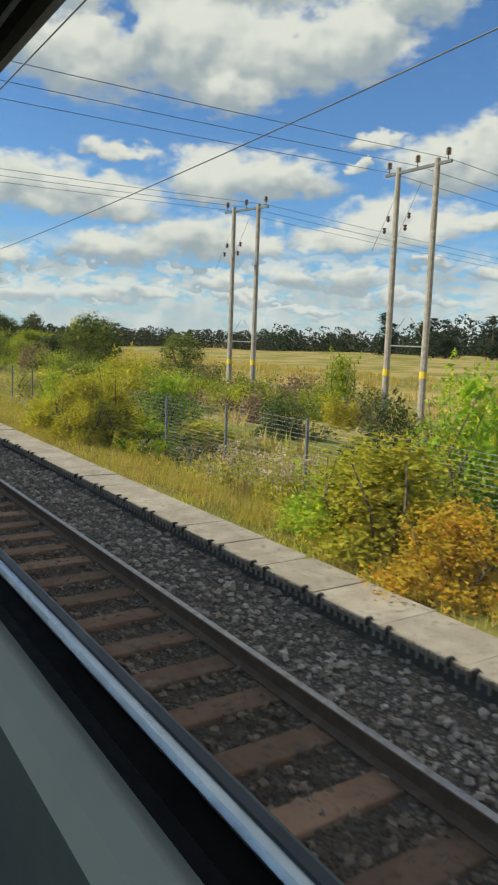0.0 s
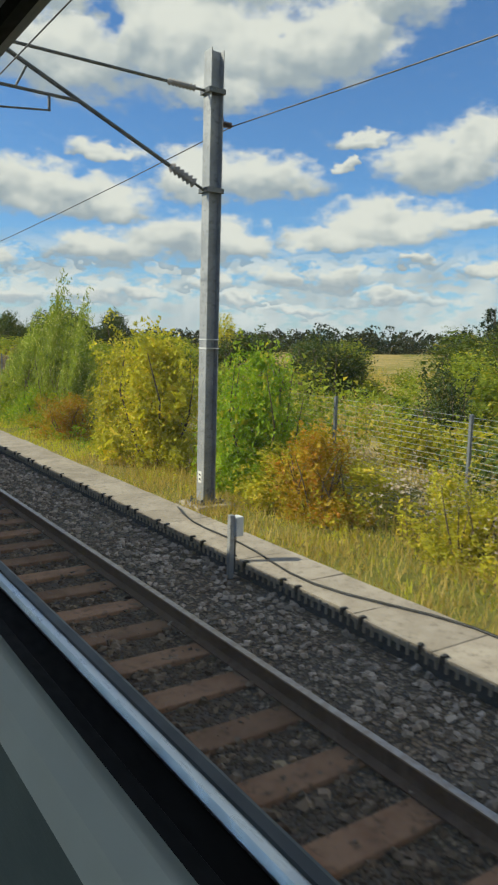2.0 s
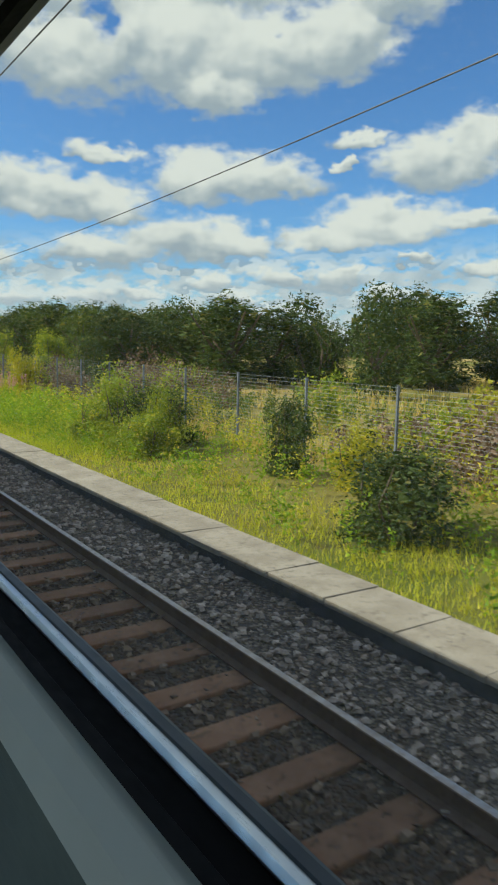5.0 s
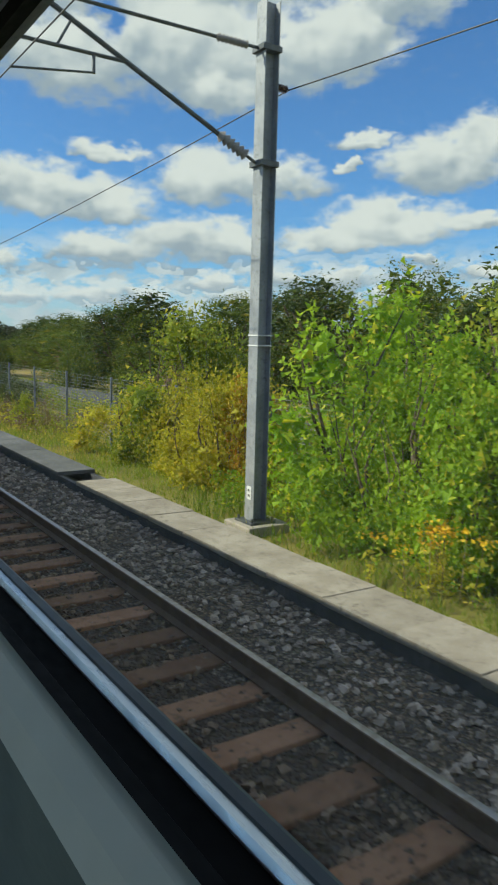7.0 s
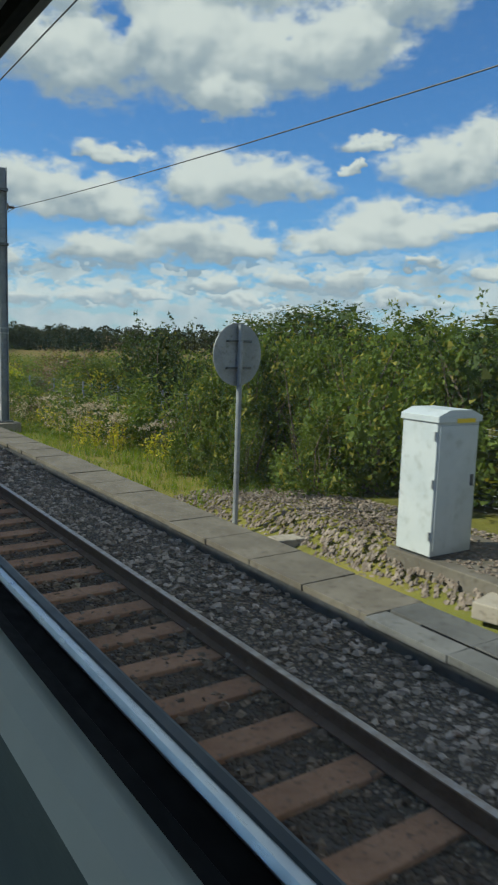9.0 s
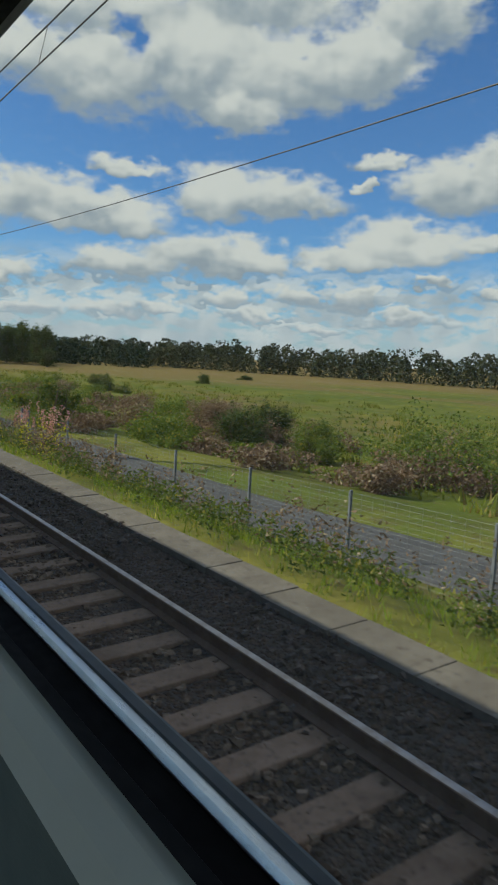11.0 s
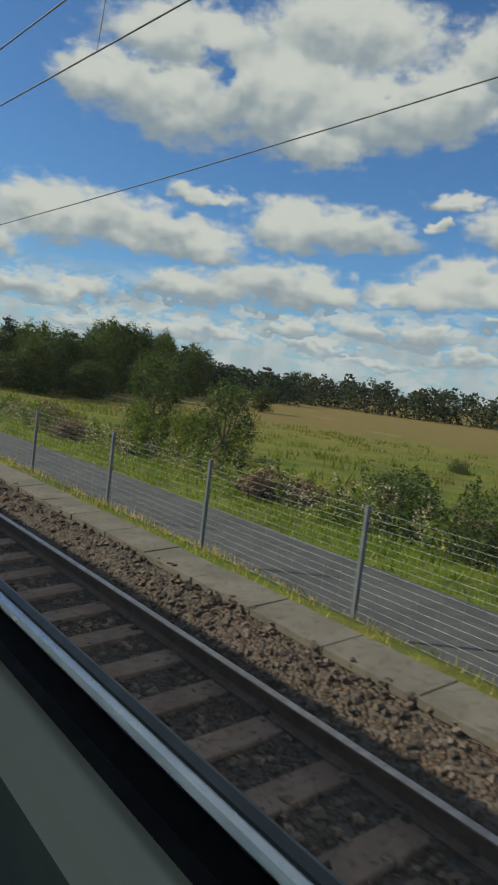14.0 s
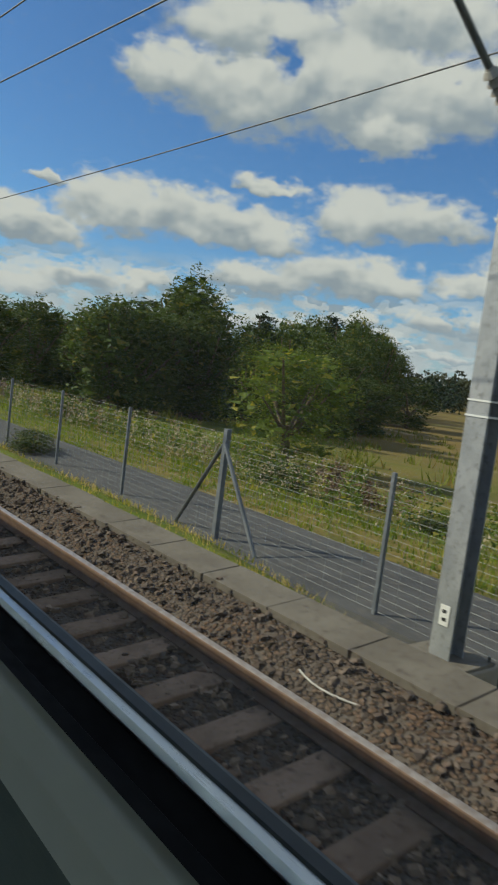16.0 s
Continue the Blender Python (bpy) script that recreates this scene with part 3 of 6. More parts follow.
def stones(n, l0, l1, length, seed, lift=0.0, level=ballast_z, big=0.045):
    """Loose broken stones on the bed, as one mesh."""
    rng = np.random.default_rng(seed)
    c = np.stack([rng.uniform(l0, l1, n), rng.uniform(-length / 2, length / 2, n), np.zeros(n)], 1)
    c[:, 2] = level(c[:, 0]) + rng.uniform(-0.012, 0.014, n) + lift
    low = np.array([(1, 0, -0.6), (0, 1, -0.6), (-1, 0, -0.6), (0, -1, -0.6)], float)
    top = np.array([(0.68, 0.1, 0.55), (-0.1, 0.68, 0.55), (-0.68, -0.1, 0.55), (0.1, -0.68, 0.55)], float)
    shape = np.concatenate([low, top])[None] + rng.normal(0, 0.2, (n, 8, 3))
    size = rng.uniform(0.02, big, (n, 1, 1))
    a, t = rng.uniform(0, 6.28, n), rng.uniform(-0.7, 0.7, n)
    ca, sa, ct, st = np.cos(a), np.sin(a), np.cos(t), np.sin(t)
    rot = np.stack([np.stack([ca, -sa * ct, sa * st], 1), np.stack([sa, ca * ct, -ca * st], 1), np.stack([0 * a, st, ct], 1)], 1)
    v = np.einsum("nij,nkj->nki", rot, shape) * size * np.array([1.15, 1.0, 0.7]) + c[:, None]
    quad = np.array([(0, 1, 5, 4), (1, 2, 6, 5), (2, 3, 7, 6), (3, 0, 4, 7), (4, 5, 6, 7)])
    f = (quad[None] + 8 * np.arange(n)[:, None, None]).reshape(-1, 4)
    return v.reshape(-1, 3), f


def fast_mesh(name, v, f, mats, index=None):
    """A mesh from numpy arrays of vertices and of triangles or quads."""
    me = bpy.data.meshes.new(name)
    k = f.shape[1]
    me.vertices.add(len(v))
    me.vertices.foreach_set("co", np.ascontiguousarray(v, np.float32).ravel())
    me.loops.add(f.size)
    me.loops.foreach_set("vertex_index", np.ascontiguousarray(f, np.int32).ravel())
    me.polygons.add(len(f))
    me.polygons.foreach_set("loop_start", np.arange(0, f.size, k, dtype=np.int32))
    for m in mats if isinstance(mats, (list, tuple)) else [mats]:
        me.materials.append(MAT[m])
    if index is not None:
        me.polygons.foreach_set("material_index", np.ascontiguousarray(index, np.int32))
    me.polygons.foreach_set("use_smooth", np.zeros(len(f), bool))
    me.update(calc_edges=True)
    return me


PANEL = 10.0
bed_l = [-2.6, -1.9, -1, 0, 1, 2.0, 2.6, 3.2, 3.9, 4.25, 4.6, 5.0, 5.4]
bed = sweep("ballast_bed", [(l, float(ballast_z(l)) - 0.02) for l in bed_l] + [(5.45, -0.7)], -40, 235, 4.0, "ballast")
bed.data.materials.append(MAT["ballast_brown"])
bed.data.polygons.foreach_set("material_index", [1 if i % len(bed_l) < 8 else 0 for i in range(len(bed.data.polygons))])
tagged(bed, "bed of dark grey-brown track ballast", "ballast", kind="structure")
bed = sweep("ballast_bed", [(l, float(ballast_late(l)) - 0.02) for l in bed_l[:-2]] + [(4.85, 0.05), (4.9, -0.7)], 235, END + 40, 4.0, "ballast_brown")
tagged(bed, "bed of rust-brown track ballast", "ballast", kind="structure")
loose = {}
for key, l1, n in (("wide", 5.33, 2300), ("narrow", 4.8, 2000)):
    for k in range(2):
        v, f = stones(n, 2.72, l1, PANEL, 11 + k, 0.0, ballast_z if key == "wide" else ballast_late)
        # shoulder tones also hold light: raised for early sun, lowered for late shade
        between = v.reshape(-1, 8, 3)[:, :, 0].mean(1) < 4.05       # rustier between the rails
        loose[key, k] = fast_mesh("ballast_stones", v, f, ["stone" if key == "wide" else "stone_late", "stone_brown"], np.repeat(between, 5))
for i in range(int(END / PANEL) + 1):
    s = -4 + PANEL * (i + 0.5)
    ob = new("ballast_stones", loose["wide" if s < 232 else "narrow", i % 2])
    ob.matrix_basis = tilt(s)
    tagged(ob, "loose broken grey and brown ballast stones", "ballast", kind="stuff")

# ---- cable trough beside the ballast ----
trough = tagged(new("cable_trough"), "concrete cable trough with worn grey lids", "cable trough", kind="structure")
LID = 0.94
TROUGH_JUMP = 232.0


def trough_edges(s):
    """Near and far edge of the trough, and its top."""
    u = float(smooth(s, TROUGH_JUMP - 6, TROUGH_JUMP + 14))
    return 5.33 * (1 - u) + 4.76 * u, 6.04 * (1 - u) + 5.22 * u, 0.05 * (1 - u) + 0.11 * u


lid_meshes = {}
for key, w in (("wide", 0.71), ("wide_late", 0.71), ("wide_grey", 0.71), ("narrow", 0.46), ("near_half", 0.27), ("far_half", 0.40)):
    for k in range(3):
        bm = bmesh.new()
        box(bm, (-w / 2, -LID / 2 + 0.003, -0.07), (w / 2, LID / 2 - 0.003, 0), 0.005)
        for v in bm.verts:
            v.co += 0.006 * noise.noise_vector(v.co * 3 + Vector((k * 7.1, 0, 0)))
        me = bpy.data.meshes.new("lid")
        bm.to_mesh(me)
        bm.free()
        me.materials.append(MAT[{"wide": "concrete", "wide_late": "concrete_old", "narrow": "concrete_old"}.get(key, "concrete_grey")])
        lid_meshes[key, k] = me
rng = random.Random(4)
BROKEN = [(74.2, 75.2), (84.6, 95.4), (141.0, 145.4), (150.4, 151.4), (158.9, 160.0), (177.2, 178.7)]
lids = []
for i in range(int((END + 4) / LID)):
    s = -4 + LID * (i + 0.5)
    a, b, top = trough_edges(s)
    if any(lo < s < hi for lo, hi in BROKEN):
        continue
    key = ("wide_late" if s > 214 else "wide_grey" if s > 178.5 else "wide") if b - a > 0.58 else "narrow"
    tip = (rng.gauss(0, 0.3), rng.gauss(0, 0.5), rng.gauss(0, 0.3))
    tip = tuple(v * (0.35 if s > 214 else 1.0) for v in tip)
    m = tilt(s) @ pose((a + b) / 2 + rng.gauss(0, 0.006), 0, top + rng.uniform(-0.005, 0.005), *tip)
    if 187 < s < 216.5:
        lids.append(("near_half", rng.randrange(3), m @ Matrix.Translation((-0.225, 0, 0))))
        lids.append(("far_half", rng.randrange(3), m @ Matrix.Translation((0.15, 0, 0.004))))
    else:
        lids.append((key, rng.randrange(3), m))
for key, k, m in lids[:300]:
    piece("lid", lid_meshes[key, k], trough, m)
vs, fs, off = [], [], 0
for key, k, m in lids[300:]:
    me = lid_meshes[key, k]
    mm = np.array(m)
    v = np.array([x.co for x in me.vertices])
    vs.append(v @ mm[:3, :3].T + mm[:3, 3])
    fs += [tuple(i + off for i in p.vertices) for p in me.polygons]
    off += len(v)
tagged(piece("lids", mesh_of("lids", np.concatenate(vs), fs, "concrete_old"), trough), "further concrete lids", kind="stuff")
for s0, s1 in ((-10.0, 84.6), (95.5, TROUGH_JUMP), (TROUGH_JUMP, END)):
    a, b, top = trough_edges(s0 + 1 if s0 < 200 else s0 + 20)
    # the shade inside the open channel is put into its black colour
    sweep("channel", [(a + 0.02, -0.5), (a + 0.02, top - 0.07), (a + 0.1, top - 0.07), (a + 0.1, top - 0.3), (b - 0.1, top - 0.3), (b - 0.1, top - 0.07), (b - 0.02, top - 0.07), (b - 0.02, -0.5)],
          s0, s1, 3.0, "wet_concrete", parent=trough)

# a black strip, added to make the open seam a dark line
tagged(sweep("seam_cable", [(5.59, 0.0), (5.592, 0.046), (5.612, 0.052), (5.634, 0.046), (5.636, 0.0)], 186.5, 216.5, 2.0, "seal", parent=trough), "black strip in the seam between two rows of lids")
tagged(sweep("collapsed_bed", [(5.36, -0.16), (5.5, -0.1), (5.7, -0.13), (5.9, -0.06), (6.08, 0.0), (6.1, -0.5)], 84.4, 95.7, 0.8, "tar", parent=trough), "collapsed stretch of black plastic trough")
# lifting hooks beside each joint, and ribs along the near side
bm = bmesh.new()
box(bm, (-0.03, -0.013, -0.05), (0.0, 0.013, 0.02))
box(bm, (-0.005, -0.018, 0.004), (0.035, 0.018, 0.022))
hook_mesh = bpy.data.meshes.new("lifting_hook")
bm.to_mesh(hook_mesh)
bm.free()
hook_mesh.materials.append(MAT["black"])
bm = bmesh.new()
for i in range(86):
    s = -4 + LID * i
    a, b, top = trough_edges(s)
    for d in (-0.12, 0.13):
        if rng.random() < 0.9:
            piece("lifting_hook", hook_mesh, trough, tilt(s + d) @ pose(a, 0, top, 0, 0, rng.uniform(-25, 25)))
    for k in range(9):
        m = tilt(s + LID * (k + 0.5) / 9)
        box(bm, (a - 0.014, -0.012, top - 0.12), (a + 0.004, 0.012, top - 0.012 + rng.uniform(-0.02, 0.01)), 0, m)
me = bpy.data.meshes.new("side_ribs")
bm.to_mesh(me)
bm.free()
me.materials.append(MAT["concrete"])
tagged(piece("side_ribs", me, trough), "row of small ribs along the trough's side", kind="stuff")

# ---- the train, standing on the nearer track; the camera glides along inside its window bay ----
E_L, E_Z = EYE_L, EYE_Z


def eye(*pairs):
    return [(E_L + a, E_Z + b) for a, b in pairs]


def in_train(s, l, z):
    """A place in the train, whose body leans on its springs in the curve."""
    lean = radians(2.1) * float(smooth(s, 262, 305))
    a, b = l - E_L, z - E_Z
    return on_track(s, E_L + a * math.cos(lean) - b * math.sin(lean), E_Z + a * math.sin(lean) + b * math.cos(lean))


CAR = 23.0
for i in range(20):
    s0 = -36 + CAR * i
    s1 = s0 + CAR
    car = tagged(new("railway_carriage"), "railway carriage with a continuous side window, pale inside panels", "train carriage", "carriages of the train")

    def along(name, profile, mat, closed=False, label=""):
        ob = sweep(name, profile, s0, s1, 2.3, mat, place=on_track if name in ("underframe", "wheel_tread") else in_train, closed=closed, parent=car)
        if label:
            tagged(ob, label)

    along("window_gasket", eye((0.399, -0.50), (0.399, -0.467), (0.393, -0.464), (0.38, -0.465), (0.37, -0.50)), "gasket", label="slate grey rubber window gasket")
    along("window_trim", eye((0.384, -0.50), (0.383, -0.469), (0.367, -0.470), (0.362, -0.478), (0.362, -0.50)), "aluminium", label="bright aluminium window trim")
    along("window_recess", eye((0.362, -0.482), (0.326, -0.487), (0.313, -0.468), (0.292, -0.4655)), "seal", label="black rubber sill recess")
    along("sill_panel", eye((0.302, -0.4700), (0.282, -0.480), (0.262, -0.512), (0.25, -0.56)), "panel", label="pale grey moulded sill panel")
    along("window_pane", [(1.402, 1.985), (1.402, 2.975)], "pane", label="slightly hazy window glass")
    along("wall_lining", eye((0.252, -0.555), (0.25, -1.2), (0.2, -1.35)), "lining", label="dark green-grey wall lining")
    along("side_wall", [(1.405, 1.10), (1.42, 1.3), (1.42, 1.9), (1.41, 1.95), (1.40, 1.95)], "coach", label="painted steel side below the window")
    along("cantrail", [(1.42, 2.985), (1.42, 3.1), (1.36, 3.3), (1.15, 3.49), (1.1, 3.46), (1.3, 3.28), (1.35, 3.1), (1.35, 2.98)], "coach", True, label="painted steel side above the window")
    along("window_header", [(1.40, 2.98), (1.37, 2.97), (1.31, 3.02), (1.24, 3.2), (1.0, 3.32)], "seal", label="dark window header")
    along("roof", [(1.15, 3.49), (0.7, 3.61), (0, 3.65), (-0.7, 3.61), (-1.15, 3.49), (-1.12, 3.44), (0, 3.59), (1.12, 3.44)], "coach", True)
    along("ceiling_panel", [(1.0, 3.31), (0, 3.38), (-1.0, 3.31), (-1.3, 3.15)], "lining")
    along("off_side_wall", [(-1.42, 1.10), (-1.42, 1.95), (-1.36, 1.95), (-1.36, 1.15)], "coach", True)
    along("off_side_cantrail", [(-1.42, 2.92), (-1.42, 3.1), (-1.36, 3.3), (-1.15, 3.49), (-1.1, 3.46), (-1.3, 3.28), (-1.35, 3.1), (-1.35, 2.92)], "coach", True)
    along("floor_plate", [(1.40, 1.02), (1.40, 1.12), (-1.40, 1.12), (-1.40, 1.02)], "lining", True)
    along("underframe", [(0.9, 0.45), (1.1, 1.02), (-1.1, 1.02), (-0.9, 0.45)], "black", True)
    along("wheel_tread", [(0.80, 0.002), (0.80, 0.46), (0.70, 0.46), (0.70, 0.002)], "dark_steel", True)

# ---- overhead line ----
MASTS = [(3.5, 6.55, 0.0), (57.2, 6.60, 0.03), (115.4, 6.5, 0.05), (173.6, 6.42, 0.10), (232.0, 6.29, 0.22), (281.2, 6.76, 0.07), (327.6, 6.24, 0.15), (376.8, 6.10, 0.05), (426.0, 6.2, 0.1)]


def ribbed(bm, a, b, r, n):
    """An insulator of stacked sheds between two points."""
    a, b = Vector(a), Vector(b)
    rod(bm, a, b, r * 0.45)
    for i in range(n):
        p = a.lerp(b, (i + 0.15) / n)
        q = a.lerp(b, (i + 0.8) / n)
        rod(bm, p, q, r, r * 0.55, 12)


def wire_places(s):
    """Where the carrier and the contact wire of the other track hang at a mast."""
    late = float(smooth(s, 235, 275))
    carrier, contact = at(s, 3.4 + 0.3 * late, 5.95 + 0.05 * late), at(s, 3.25 + 0.4 * late, 5.16)
    return carrier, contact


def mast(s, l, z):
    m = stand(s, l, z)
    ob = thing("overhead_line_mast", m, "grey galvanised steel H-section mast with a bracket arm", "mast", "masts beside the line")
    h, w, t = 6.5, 0.105, 0.013
    bm = bmesh.new()
    for x in (-0.105, 0.105 - t):
        box(bm, (x, -w, 0), (x + t, w, h), 0.002)
    box(bm, (-0.1, -0.006, 0), (0.1, 0.006, h))
    part("column", bm, "steel", ob)
    last = 370 < s < 380                     # its wide plate stands free of the grass
    foot = 0.23 if last else 0.36 if s > 300 else 0.0          # where the bank hides the foot of the column
    wide = 0.3 if last else 0.2
    bm = bmesh.new()
    box(bm, (-0.3, -0.32, -0.5), (0.36, 0.32, foot - 0.03), 0.02)
    part("footing", bm, "concrete", ob, "concrete footing")
    bm = bmesh.new()
    box(bm, (-wide - (0.28 if last else 0.0), -wide, foot - 0.035), (wide, wide, foot), 0.004)
    part("base_plate", bm, "concrete_old" if last else "dark_steel", ob)
    for x in (0.04 - wide, wide - 0.04):
        for y in (0.04 - wide, wide - 0.04):
            bm = bmesh.new()
            rod(bm, (x, y, foot - 0.01), (x, y, foot + 0.05), 0.016, sides=6)
            part("bolt", bm, "dark_steel", ob)
    for zz in (2.44, 2.31):
        bm = bmesh.new()
        box(bm, (-0.112, -0.112, zz), (0.112, 0.112, zz + 0.016))
        part("band", bm, "white", ob, "thin pale band")
    bm = bmesh.new()
    box(bm, (-0.113, -0.05, foot + 0.28), (-0.106, 0.05, foot + 0.46), 0.002)
    plate = part("number_plate", bm, "white", ob, "small white plate with dark bars")
    bm = bmesh.new()
    box(bm, (-0.1145, -0.025, foot + 0.32), (-0.1125, 0.02, foot + 0.35))
    box(bm, (-0.1145, -0.02, foot + 0.39), (-0.1125, 0.025, foot + 0.42))
    part("plate_bars", bm, "black", plate)
    inv = m.inverted()
    carrier, contact = (inv @ p for p in wire_places(s))
    top, low = Vector((-0.13, 0, 5.94)), Vector((-0.13, 0, 4.58))
    for bracket in (5.94, 4.58):
        bm = bmesh.new()
        box(bm, (-0.15, -0.13, bracket - 0.035), (0.13, 0.13, bracket + 0.035), 0.004)
        part("clamp", bm, "dark_steel", ob)
    tip = Vector((carrier.x + 0.05, 0, carrier.z + 0.04))
    for a, b, r in ((top, tip, 0.022), (low, tip, 0.03)):
        d = (b - a).normalized()
        bm = bmesh.new()
        rod(bm, a, a + d * 0.18, 0.02)
        rod(bm, a + d * 0.62, b, r)
        part("tube", bm, "dark_steel", ob)
        bm = bmesh.new()
        ribbed(bm, a + d * 0.18, a + d * 0.62, 0.05 if r < 0.025 else 0.075, 8 if r < 0.025 else 6)
        part("insulator", bm, "insulator", ob, "ribbed grey insulator")
    f = 0.62
    hinge = low.lerp(tip, f)
    arm_end = Vector((contact.x - 0.45, 0, contact.z + 0.32))
    bm = bmesh.new()
    rod(bm, hinge, arm_end, 0.022)
    rod(bm, low.lerp(tip, 0.84), hinge.lerp(arm_end, 0.45) + Vector((0, 0, 0.02)), 0.015)
    part("registration_arm", bm, "dark_steel", ob)
    drop = hinge.lerp(arm_end, 0.22)
    bm = bmesh.new()
    rod(bm, drop, drop - Vector((0, 0, 0.2)), 0.02)
    rod(bm, drop - Vector((0, 0, 0.19)), contact + Vector((0, 0, 0.01)), 0.013)
    part("steady_arm", bm, "dark_steel", ob)
    bm = bmesh.new()
    box(bm, (0.1, -0.03, 5.45), (0.16, 0.03, 5.63), 0.004)
    ribbed(bm, (0.16, 0, 5.54), (0.32, 0, 5.54), 0.05, 4)
    part("return_wire_insulator", bm, "porcelain", ob)
    return ob


SAG = {3.5: 0.62, 57.2: 0.68, 115.4: 1.0, 173.6: 0.94, 281.2: 0.63, 327.6: 0.55}     # of the return wire, span by span
for s, l, z in MASTS:
    mast(s, l, z)


def hang(p, q, sag, n=16):
    return [p.lerp(q, i / n) - Vector((0, 0, sag * 4 * (i / n) * (1 - i / n))) for i in range(n + 1)]


for (s0, l0, z0), (s1, l1, z1) in zip(MASTS, MASTS[1:]):
    a0, c0 = wire_places(s0)
    a1, c1 = wire_places(s1)
    group = "overhead wires"
    up = hang(a0, a1, 0.55 if s0 < 270 else 0.3)
    tagged(tube("carrier_wire", up, 0.009, "wire"), "dark overhead carrier wire in a shallow sag", "wire", group)
    lo = hang(c0, c1, 0.03)
    tagged(tube("contact_wire", lo, 0.008, "wire"), "dark straight overhead contact wire", "wire", group)
    for i in (2, 5, 8, 11, 14):
        tagged(tube("dropper", [up[i], lo[i]], 0.004, "wire"), "thin dropper wire between two overhead wires", "wire", group)
    r = hang(at(s0, l0 + 0.33, z0 + 5.54), at(s1, l1 + 0.33, z1 + 5.54), SAG.get(s0, 0.6))
    tagged(tube("return_wire", r, 0.009, "wire"), "grey return wire slung from mast to mast", "wire", group)

# ---- fence of strained wires ----
FENCE_S = [-14, 25, 45, 55, 80, 100, 150, 158, 166, 175, 183, 197, 215, 240, 272, 300, 318, 330, 345, 372, 378, 400, 424]
FENCE_L = [8.6, 8.8, 9.0, 8.7, 9.4, 10.2, 11.0, 9.2, 8.5, 7.9, 7.8, 8.3, 9.2, 9.4, 8.9, 7.3, 6.8, 6.3, 6.2, 6.4, 6.8, 7.6, 7.9]
FENCE_T = [1.15, 1.15, 1.35, 1.6, 1.7, 1.7, 1.72, 1.67, 1.64, 1.58, 1.54, 1.55, 1.5, 1.0, 0.35, 0.8, 1.2, 1.4, 1.5, 1.6, 1.6, 1.5, 1.5]


def fence_at(s, z=None):
    return float(np.interp(s, FENCE_S, FENCE_L)), float(np.interp(s, FENCE_S, FENCE_T))


fence = tagged(new("boundary_fence"), "galvanised fence of many fine level wires on steel posts", "fence")
bm = bmesh.new()
box(bm, (-0.025, -0.022, -1.9), (0.025, 0.022, 0.02), 0.004)
post_mesh = bpy.data.meshes.new("post")
bm.to_mesh(post_mesh)
bm.free()
post_mesh.materials.append(MAT["post_steel"])
BAY = 2.75
posts = [-12 + BAY * i for i in range(60)] + [153.0 + 3.2 * i for i in range(16)] + [204.0 + BAY * i for i in range(42)] + [321.5 + 2.8 * i for i in range(6)] + [338.2, 341.3, 344.3, 346.7, 349.2, 352.0, 355.9, 358.6, 361.4, 364.1, 366.85, 369.5, 372.1, 375.1, 378.2, 381.26] + [384.1 + 2.8 * i for i in range(15)]
for s, s2 in zip(posts, posts[1:]):
    l, top = fence_at(s)
    piece("post", post_mesh, fence, stand(s, l, top))
    l2, top2 = fence_at(s2)
    a, b = at(s, l, top), at(s2, l2, top2)
    d = (b - a).normalized()
    verts, faces = [], []
    for k in range(19):
        dz = Vector((0, 0, -0.02 - 0.082 * k))
        r = 0.0021 if s < 235 else 0.0013
        n0 = len(verts)
        for p in (a + dz, b + dz):
            verts += [p + Vector((0, 0, r)), p + Vector((-d.y * r, d.x * r, -r)), p - Vector((-d.y * r, d.x * r, r))]
        faces += [(n0, n0 + 1, n0 + 4, n0 + 3), (n0 + 1, n0 + 2, n0 + 5, n0 + 4), (n0 + 2, n0, n0 + 3, n0 + 5)]
    for k in range(1, 11):
        p = a.lerp(b, k / 11)
        r = 0.001
        n0 = len(verts)
        for z in (-0.02, -1.5):
            verts += [p + d * r + Vector((0, 0, z)), p - d * r + Vector((0.001, 0, z)), p - d * r + Vector((-0.002, 0.002, z))]
        faces += [(n0, n0 + 1, n0 + 4, n0 + 3), (n0 + 1, n0 + 2, n0 + 5, n0 + 4), (n0 + 2, n0, n0 + 3, n0 + 5)]
    tagged(piece("wire_panel", mesh_of("wire_panel", verts, faces, "fence_wire"), fence), kind="stuff")

# ---- footpath beyond the fence ----


def beside(s, l, z):
    return at(s, l + float(np.interp(s, PATH_S, PATH_L)), z + float(np.interp(s, PATH_S, PATH_Z)))


path = sweep("footpath", [(0.0, -0.3), (0.05, 0.02), (1.15, 0.045), (2.3, 0.02), (2.35, -0.3)], 178, 440, 2.5, "asphalt", place=beside)
tagged(path, "grey asphalt footpath between grass edges", "path", kind="structure")

